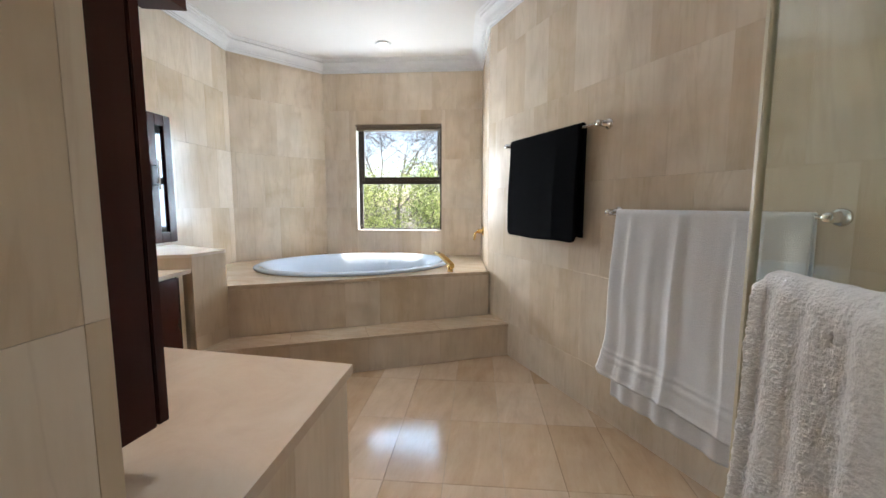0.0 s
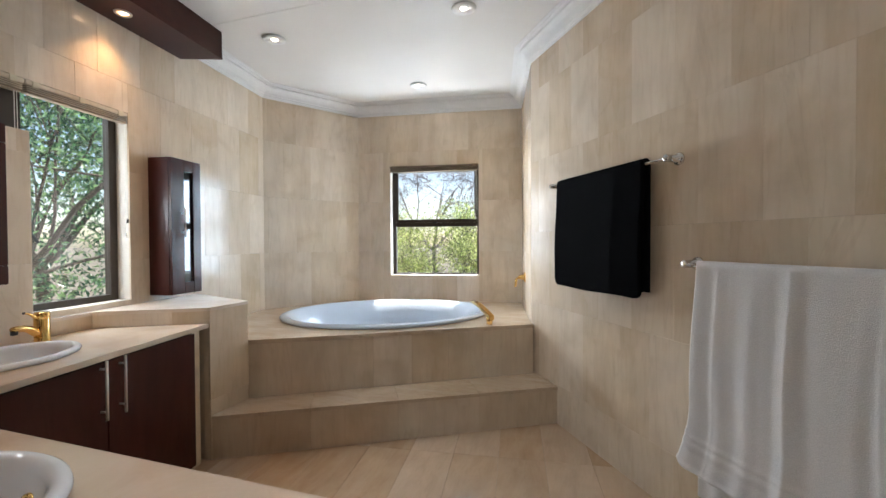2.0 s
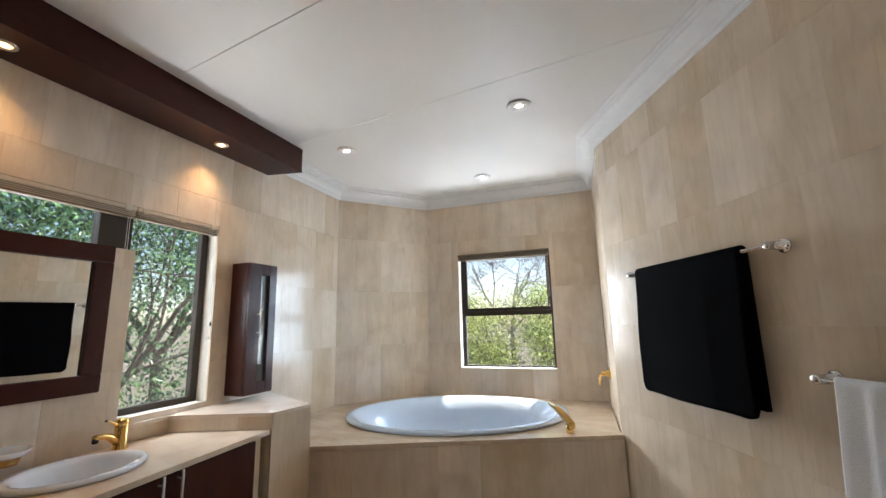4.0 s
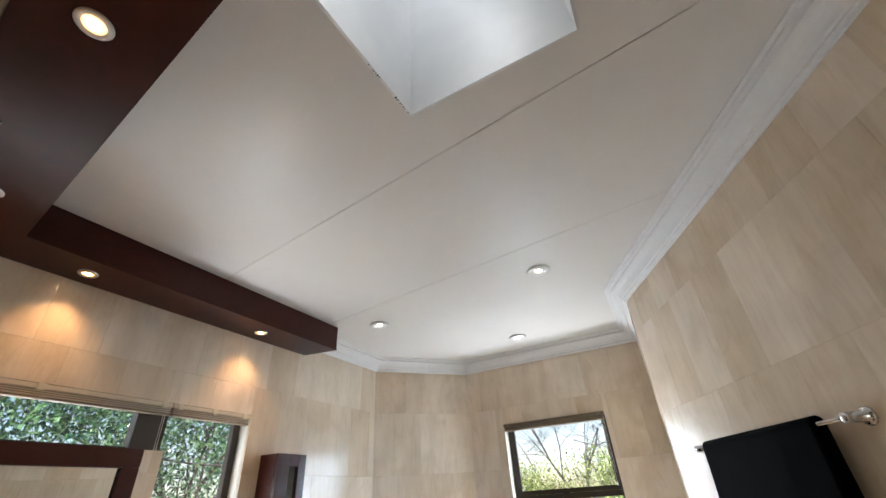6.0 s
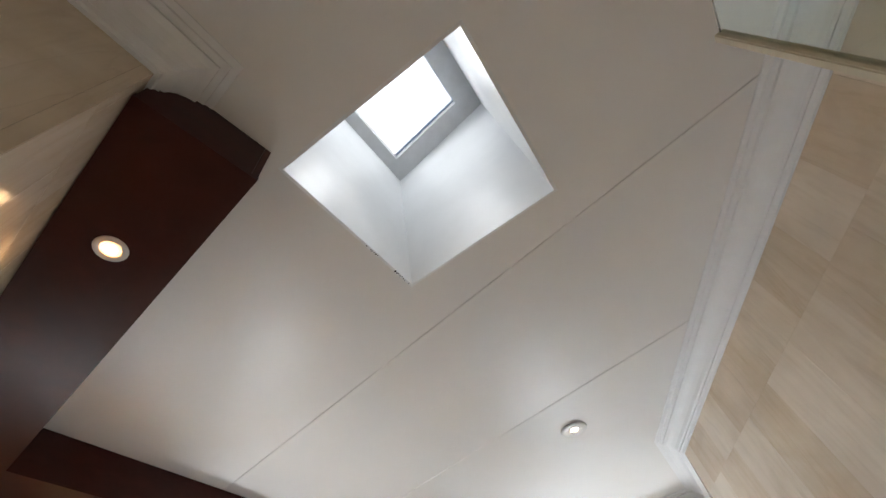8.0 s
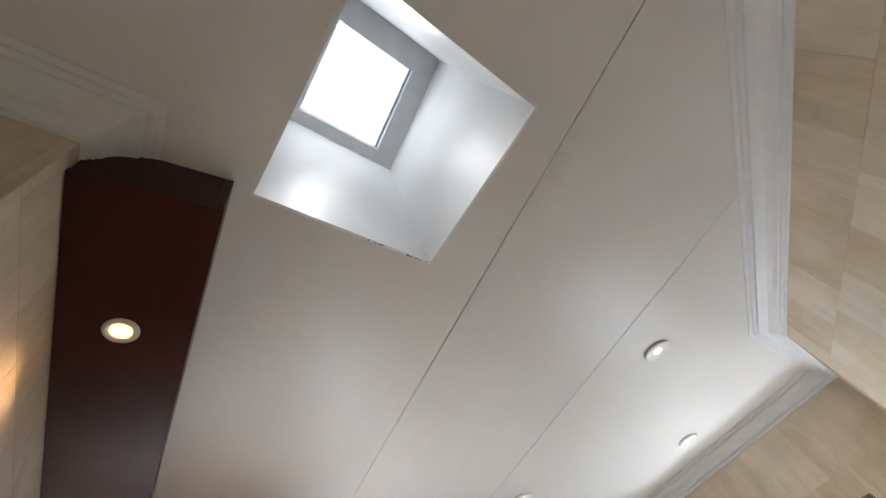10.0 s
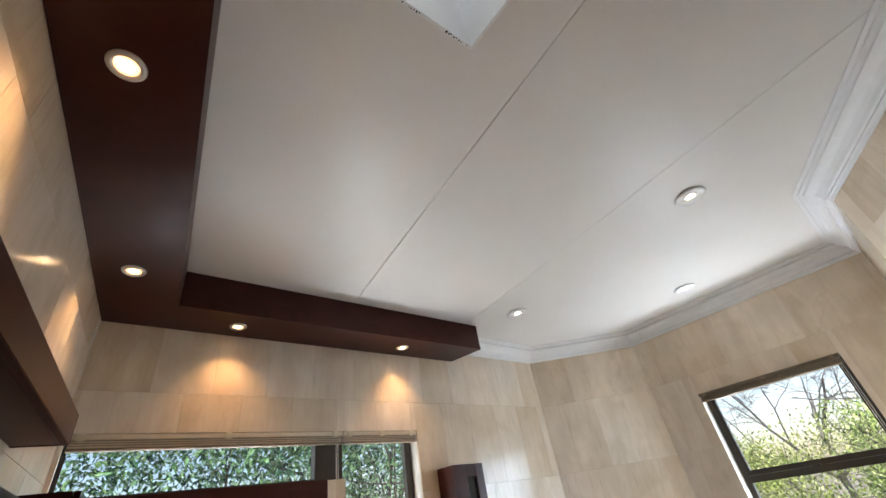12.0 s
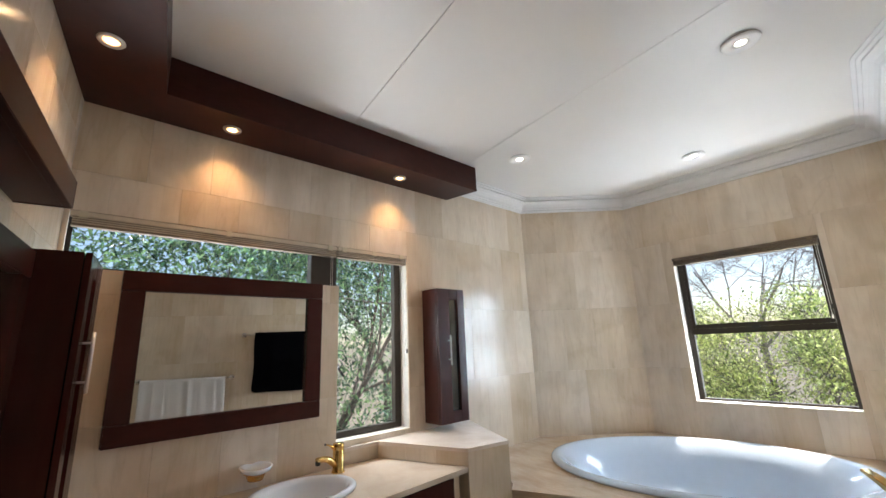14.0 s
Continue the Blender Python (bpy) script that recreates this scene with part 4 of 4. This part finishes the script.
def towel(name, label, mat, m, w, front, back, bar_r, folds, depth, flare, slant=0.0, skew=0.0, seed=1, nx=70, nz=46, thick=0.008, rough=0.0, hem=False, corner=0.0, kick=0.0, pleat=0.0):
    """Cloth over a bar that runs along x: the front fall, the bend over the bar, the back fall; folds grow downwards."""
    rnd = random.Random(seed)
    ph = [rnd.uniform(0, 6.28) for _ in range(6)]
    am = [rnd.uniform(0.5, 1.0) for _ in range(6)]
    bm = bmesh.new()
    rows = []
    path = []
    for k in range(nz + 1):
        path.append(("f", 1 - k / nz))
    for k in range(1, 8):
        path.append(("b", k / 8))
    for k in range(nz + 1):
        path.append(("k", k / nz))
    for kind, t in path:
        row = []
        for i in range(nx + 1):
            u = i / nx
            wave = sum(am[j] * math.sin(2 * math.pi * folds * (0.5 + 0.23 * j) * u + ph[j]) for j in range(4)) / 2.6
            if kind == "f":
                e = min(u, 1 - u) * w
                lift = corner - math.sqrt(max(0.0, corner ** 2 - (corner - e) ** 2)) if e < corner else 0.0
                z = -t * (front - lift + slant * u + 0.25 * depth * math.sin(9 * u + ph[4]))
                crease = 1 - abs(math.sin(math.pi * folds * (u + 0.03 * math.sin(5 * u + ph[0])) + ph[1])) ** 0.6
                y = -bar_r - depth * (0.3 + 0.3 * wave + 0.5 * crease * (0.5 + 0.5 * math.sin(17 * u + ph[2]))) * (0.22 + 0.78 * t ** 0.6) - 0.015 * t
                v = folds * 1.15 * (u + 0.035 * math.sin(6 * u + ph[3]) + 0.012 * math.sin(3.1 * t + 9 * u)) + ph[4]
                ridge = (0.5 - 0.5 * math.cos(2 * math.pi * v)) ** 1.4
                y -= pleat * ridge * (0.6 + 0.4 * math.sin(2.3 * math.floor(v) + ph[1])) * (0.30 + 0.70 * t ** 0.5)
                if hem and (0.83 < t < 0.85 or 0.865 < t < 0.90 or t > 0.985):
                    y -= 0.0035
                x = w * (u - 0.5) * (1 + flare * t) + w * 0.5 + skew * t - kick * (1 - u) ** 2 * max(0.0, (t - 0.72) / 0.28) ** 1.5 + 0.006 * math.sin(7 * t + ph[5])
            elif kind == "b":
                a = math.pi * t
                y, z = -bar_r * math.cos(a), bar_r * math.sin(a)
                x = w * u
            else:
                z = -t * (back + slant * u)
                y = bar_r + 0.014 * wave * t
                x = w * (u - 0.5) * (1 + flare * 0.7 * t) + w * 0.5 + skew * 0.6 * t
            if rough:
                v = noise.noise_vector(Vector((x, y, z)) * 110) * rough + noise.noise_vector(Vector((x, y, z)) * 24) * rough * 0.6
                x, y, z = x + v.x, y + v.y, z + v.z
            row.append(bm.verts.new((x, y, z)))
        rows.append(row)
    for a, b in zip(rows, rows[1:]):
        for i in range(nx):
            bm.faces.new((a[i], a[i + 1], b[i + 1], b[i]))
    ob = smooth(new(name, to_mesh(name, bm, mat)))
    ob.matrix_world = m
    so = ob.modifiers.new("thickness", "SOLIDIFY")
    so.thickness, so.offset = thick, 0
    return tagged(ob, label, "towel")


towel("bath_towel", "folded black cotton towel over a chrome rail", M_BLACK, r_matrix(0.568, 0.07, 1.85), 0.832, 0.735, 0.70, 0.020, 1.3, 0.014, 0.0, seed=3, thick=0.022, corner=0.05)
towel("bath_towel", "creased white cotton bath towel draped over a chrome rail", M_TOWEL, r_matrix(1.725, 0.07, 1.32), 0.93, 0.96, 1.10, 0.014, 7.4, 0.024, 0.04, 0.03, seed=8, nx=190, nz=90, hem=True, corner=0.035, kick=0.06, pleat=0.008)


# ---- shower screen ----
G0, G1 = Vector((0.865, 1.075)), Vector((0.99, 0.0))


def build_shower():
    d = (G1 - G0).normalized()
    n = Vector((-d.y, d.x))           # towards the shower
    m = Matrix(((d.x, n.x, 0, G0.x), (d.y, n.y, 0, G0.y), (0, 0, 1, 0), (0, 0, 0, 1)))
    length = (G1 - G0).length
    root = thing("shower_screen", "clear frameless shower screen with a cream edge channel", "shower screen", m=m)
    part("glass", box(0.012, length, -0.004, 0.004, 0.012, 2.485), M_SHOWER, root, "clear greenish glass")
    part("edge_channel", box(0, 0.016, -0.012, 0.012, 0.0, 2.49, 0.002), M_CHANNEL, root, "cream aluminium edge channel")
    part("bottom_channel", box(0.016, length, -0.011, 0.011, 0.0, 0.012), M_CHANNEL, root, "cream aluminium bottom channel")
    rail = thing("towel_rail", "chrome towel bar fixed to the shower glass", "towel rail", "towel rails", m @ pose(0.165, -0.004, 1.20))
    part("bar", tube([(0, -0.065, 0), (0.74, -0.065, 0)], 0.009, 14), M_CHROME, rail, soft=True)
    for x in (0.0, 0.74):
        part("bracket", lathe([(0.0, 0.0), (0.020, 0.0), (0.020, 0.008), (0.012, 0.012), (0.012, 0.07), (0.0, 0.072)], 24), M_CHROME, rail, "round chrome bracket", True).matrix_local = pose(x, 0, 0, 90, 0, 0)
    towel("bath_towel", "thick fluffy white towel hung over the bar on the shower glass", M_FLUFFY, m @ pose(0.200, -0.069, 1.205), 0.71, 0.85, 0.80, 0.024, 6.5, 0.03, 0.01, seed=5, thick=0.02, nx=230, nz=190, rough=0.0022, pleat=0.052, kick=0.03, corner=0.03)


build_shower()


# ---- bath fittings ----
def build_bath_spout():
    root = thing("bath_spout", "flat polished gold bath spout rising from the deck", "bath spout", m=pose(-0.40, 3.77, ZD, 0, 0, 128) @ Matrix.Diagonal((1.5, 1.15, 1.2, 1)))
    b = tube([(0, 0, 0), (0, 0, 0.05)], 0.022, 24)
    part("base", b, M_GOLD, root, soft=True)
    b = bmesh.new()
    secs = []
    for x, z, w, h in ((-0.03, 0.05, 0.020, 0.018), (0.05, 0.085, 0.021, 0.016), (0.14, 0.115, 0.021, 0.012), (0.22, 0.13, 0.020, 0.007)):
        secs.append([b.verts.new((x, sy * w, z + sz * h)) for sy, sz in ((-1, -1), (1, -1), (1, 1), (-1, 1))])
    for s0, s1 in zip(secs, secs[1:]):
        for k in range(4):
            b.faces.new((s0[k], s0[(k + 1) % 4], s1[(k + 1) % 4], s1[k]))
    b.faces.new(secs[0])
    b.faces.new(secs[-1])
    bmesh.ops.bevel(b, geom=b.edges[:], offset=0.003, segments=2, affect="EDGES")
    part("blade", b, M_GOLD, root)


build_bath_spout()


def build_wall_mixer():
    m = M_T @ pose(0.70, 0, 1.06) @ Matrix.Diagonal((1.35, 1.35, 1.35, 1))
    root = thing("bath_mixer", "polished gold lever bath mixer on the wall", "tap", m=m)
    part("rose", lathe([(0.0, 0.0), (0.04, 0.0), (0.04, 0.006), (0.02, 0.014), (0.018, 0.05), (0.0, 0.052)], 28), M_GOLD, root, soft=True).matrix_local = pose(0, 0, 0, 90, 0, 0)
    part("lever", tube([(0, -0.045, 0), (-0.02, -0.07, -0.015), (-0.05, -0.08, -0.07)], 0.009, 12), M_GOLD, root, soft=True)
    return root


build_wall_mixer()


# ---- outdoors ----
gb = bmesh.new()
bmesh.ops.create_grid(gb, x_segments=40, y_segments=40, size=400)
for v in gb.verts:
    v.co.z = -1.6 + (0.25 * noise.noise(v.co * 0.15) if v.co.length < 60 else 0)
ground = tagged(part("ground", gb, M_SOIL), "dry sandy garden ground", "ground", kind="structure")


def limb(bm, p, d, length, r, depth, rnd, tips, spread=0.6, droop=0.0, bar=None):
    pts, radii = [p.copy()], [r]
    q, v = p.copy(), d.normalized()
    n = 5
    for k in range(n):
        if bar and not bar(q + v * length / n):
            v = Vector((-v.x, -v.y, v.z))
        v = (v + Vector((rnd.uniform(-1, 1), rnd.uniform(-1, 1), rnd.uniform(-0.8, 1) - droop)) * 0.22).normalized()
        q = q + v * length / n
        pts.append(q.copy())
        radii.append(r * (1 - 0.55 * (k + 1) / n))
    tube(pts, r, 6 if r > 0.02 else 4, bm, radii)
    tips.append((q.copy(), v.copy()))
    if depth > 0:
        for k in range(rnd.choice((2, 3, 3))):
            i = rnd.randint(2, n)
            dv = (v + Vector((rnd.uniform(-1, 1), rnd.uniform(-1, 1), rnd.uniform(-0.7, 0.9) - droop)) * spread * 1.5).normalized()
            limb(bm, pts[i], dv, length * rnd.uniform(0.55, 0.8), radii[i] * 0.62, depth - 1, rnd, tips, spread, droop, bar)


def leaves(mat, centres, count, size, rnd, spread, keep=None):
    """Many small folded leaves round the given places, in clumps."""
    vs, fs = [], []
    for _ in range(count):
        c = rnd.choice(centres)
        p = Vector((rnd.gauss(c[0], spread), rnd.gauss(c[1], spread), rnd.gauss(c[2], spread * 0.8)))
        if keep and not keep(p):
            continue
        s = size * rnd.uniform(0.6, 1.3)
        e = Euler((rnd.uniform(-1.2, 1.2), rnd.uniform(-1.2, 1.2), rnd.uniform(0, 6.28))).to_matrix()
        k = len(vs)
        for q in ((0, 0, 0), (0.5 * s, 0.2 * s, 0.06 * s), (s, 0, -0.06 * s), (0.5 * s, -0.2 * s, 0.06 * s)):
            vs.append(tuple(p + e @ Vector(q)))
        fs += [(k, k + 1, k + 2), (k, k + 2, k + 3)]
    me = bpy.data.meshes.new("crown")
    me.from_pydata(vs, [], fs)
    me.materials.append(mat)
    return me


def twigs(mat, tips, each, length, r, rnd, keep):
    """Thin bent twigs bursting from the limb ends."""
    vs, fs = [], []
    for p, d in tips:
        for _ in range(each):
            v = (d + Vector((rnd.uniform(-1, 1), rnd.uniform(-1, 1), rnd.uniform(-0.7, 0.9))) * 0.9).normalized()
            q = p - d * rnd.uniform(0, 0.35)
            if not keep(q):
                continue
            k = len(vs)
            for i in range(4):
                rr = r * (1 - 0.28 * i)
                a = v.cross(Vector((0.3, 0.2, 1))).normalized()
                b = v.cross(a)
                for j in range(3):
                    c = 2 * math.pi * j / 3
                    vs.append(tuple(q + rr * (math.cos(c) * a + math.sin(c) * b)))
                v = (v + Vector((rnd.uniform(-1, 1), rnd.uniform(-1, 1), rnd.uniform(-0.6, 1))) * 0.35).normalized()
                q = q + v * length * rnd.uniform(0.2, 0.45)
            for i in range(3):
                for j in range(3):
                    a, b = k + 3 * i + j, k + 3 * i + (j + 1) % 3
                    fs.append((a, b, b + 3, a + 3))
    me = bpy.data.meshes.new("twigs")
    me.from_pydata(vs, [], fs)
    me.materials.append(mat)
    return me


def tree(label, base, height, r, seed, leaf=None, count=0, size=0.1, lean=(0, 0), bark=M_BARK, depth=4, spread=0.6, clump=0.35, fill=None, twig=0):
    rnd = random.Random(seed)

    def clear(p):
        return p.x + base[0] < -4.3 or p.y + base[1] > 7.5
    root = thing("tree", label, "tree", m=pose(*base))
    bm = bmesh.new()
    tips = []
    trunk_top = Vector((lean[0], lean[1], height * 0.3))
    tube([(0, 0, -0.2), trunk_top * 0.5 + Vector((0.05, 0.03, 0)), trunk_top], r, 10, bm, [r * 1.15, r, r * 0.85])
    part("trunk", bm, bark, root)
    bm = bmesh.new()
    for k in range(5):
        a = 6.28 * k / 5 + rnd.uniform(-0.4, 0.4)
        limb(bm, trunk_top.copy(), Vector((math.cos(a) * spread, math.sin(a) * spread, 0.8)), height * 0.36, r * 0.6, depth, rnd, tips, spread, 0.0, clear)
    part("limbs", bm, bark, root)
    if twig:
        ob = new("twigs", twigs(bark, tips, twig, 0.55, 0.0065, rnd, clear))
        ob.parent = root
        ob["kind"] = "stuff"
    if leaf:
        cs = [tuple(t[0]) for t in tips]
        if fill:
            cs += [tuple(Vector(fill[0]) + Vector((rnd.uniform(-1, 1) * fill[1][0], rnd.uniform(-1, 1) * fill[1][1], rnd.uniform(-1, 1) * fill[1][2]))) for _ in range(260)]
        ob = new("crown", leaves(leaf, cs, count, size, rnd, clump, clear))
        ob.parent = root
        ob["kind"] = "stuff"
    return root


tree("leafy green tree close outside the bathroom window", (-6.0, 3.2, -1.6), 6.5, 0.075, 11, M_LEAF, 48000, 0.082, (0.3, -0.4), fill=((0, 0, 4.0), (1.2, 3.6, 2.2)))
tree("dense dark green tree behind the nearer one", (-9.5, 5.5, -1.6), 8.5, 0.12, 12, M_LEAF, 24000, 0.13, fill=((0, -1, 4.5), (1.2, 6, 3.0)))
tree("yellow-green garden shrub tree below the window", (-2.6, 10.5, -1.6), 4.0, 0.05, 21, M_LEAFY, 21000, 0.072, depth=4, spread=0.9, clump=0.14, twig=2, fill=((0, 0, 2.2), (2.3, 1.2, 1.7)))
tree("yellow-green garden shrub tree beside its neighbour", (0.6, 11.0, -1.6), 4.1, 0.05, 22, M_LEAFY, 21000, 0.072, depth=4, spread=0.9, clump=0.14, twig=2, fill=((0, 0, 2.2), (2.3, 1.2, 1.7)))
tree("yellow-green garden shrub tree at the garden's edge", (-5.8, 11.5, -1.6), 4.2, 0.05, 23, M_LEAFY, 21000, 0.072, depth=4, spread=0.9, clump=0.14, twig=2, fill=((0, 0, 2.2), (2.2, 1.2, 1.6)))
tree("bare leafless tree with thin grey twigs", (-1.6, 15.5, -1.6), 9.0, 0.10, 33, bark=M_BARKDRY, depth=6, spread=0.85, twig=2)
tree("bare leafless tree with thin grey twigs", (-5.2, 16.5, -1.6), 9.0, 0.10, 34, bark=M_BARKDRY, depth=6, spread=0.85, twig=2)
tree("bare leafless tree with thin grey twigs", (2.5, 17.0, -1.6), 9.0, 0.10, 35, bark=M_BARKDRY, depth=6, spread=0.85, twig=2)

# unseen eave over the north side, added to limit the sun patch indoors
eave = tagged(part("roof_eave", prism([(-4.2, 4.82), (1.2, 5.58), (1.2, 6.27), (-4.2, 5.51)], 2.95, 3.1), M_PLASTER), "unseen eave slab trimming the sun through the north window", "roof", kind="structure")


# ---- tiles of walls and floor ----
BOXES = {}


def tile_mesh(w, d, h, mat):
    key = (round(w, 3), round(d, 3), round(h, 3), mat.name)
    if key not in BOXES:
        BOXES[key] = to_mesh("tile", box(0, w, 0, d, 0, h, 0.0004 if min(w, h) > 0.02 else 0), mat)
    return BOXES[key]


def tile_walls():
    for ob, length, openings, first, shift in TILE_JOBS:
        m = ob.matrix_world.copy()
        rnd = random.Random(ob.name)
        z, row = 0.0, 0
        while z < ZC - 0.01:
            z1 = min(ZC, z + (first if row == 0 else TILE_H))
            u = -((shift + (0.14 if row % 2 and ob != W_C else 0.0)) % TILE_W)
            while u < length - 0.002:
                a, b = max(0.0, u), min(length, u + TILE_W)
                u += TILE_W
                for u0, u1, c, d in cut_rects(a, b, z, z1, openings):
                    if u1 - u0 < 0.006:
                        continue
                    t = new("tile", tile_mesh(u1 - u0 - JOINT, 0.0115, d - c - JOINT, M_WALL))
                    t.parent = ob
                    t.location = (u0, rnd.uniform(0, 0.0006), c)
            z = z1
            row += 1


def inside(p, poly):
    """Whether a place lies within a counter-clockwise plan outline."""
    hit = False
    for a, b in zip(poly, poly[1:] + poly[:1]):
        if (a[1] > p[1]) != (b[1] > p[1]) and p[0] < a[0] + (b[0] - a[0]) * (p[1] - a[1]) / (b[1] - a[1]):
            hit = not hit
    return hit


def tile_floor():
    o = Vector((-0.015 - 0.10, 2.385))
    c, s = math.cos(radians(7.3)), math.sin(radians(7.3))
    w, h = 0.30, 0.592
    me = to_mesh("tile", box(0, w - 0.002, 0, h - 0.002, -0.0115, 0, 0.0006), M_FLOOR)
    rnd = random.Random(4)
    for i in range(-9, 11):
        for j in range(-7, 4):
            p = o + Vector((c, s)) * w * i + Vector((-s, c)) * h * j
            mid = p + Vector((c, s)) * w / 2 + Vector((-s, c)) * h / 2
            corners = [p + Vector((c, s)) * w * a + Vector((-s, c)) * h * b for a in (0, 0.5, 1) for b in (0, 0.5, 1)]
            if mid.y > 3.75 or not any(inside(q, ROOM) for q in corners):
                continue
            t = new("tile", me)
            t.parent = floor
            t.matrix_local = pose(p.x, p.y, rnd.uniform(-0.0006, 0), 0, 0, 7.3)


tile_walls()
tile_floor()
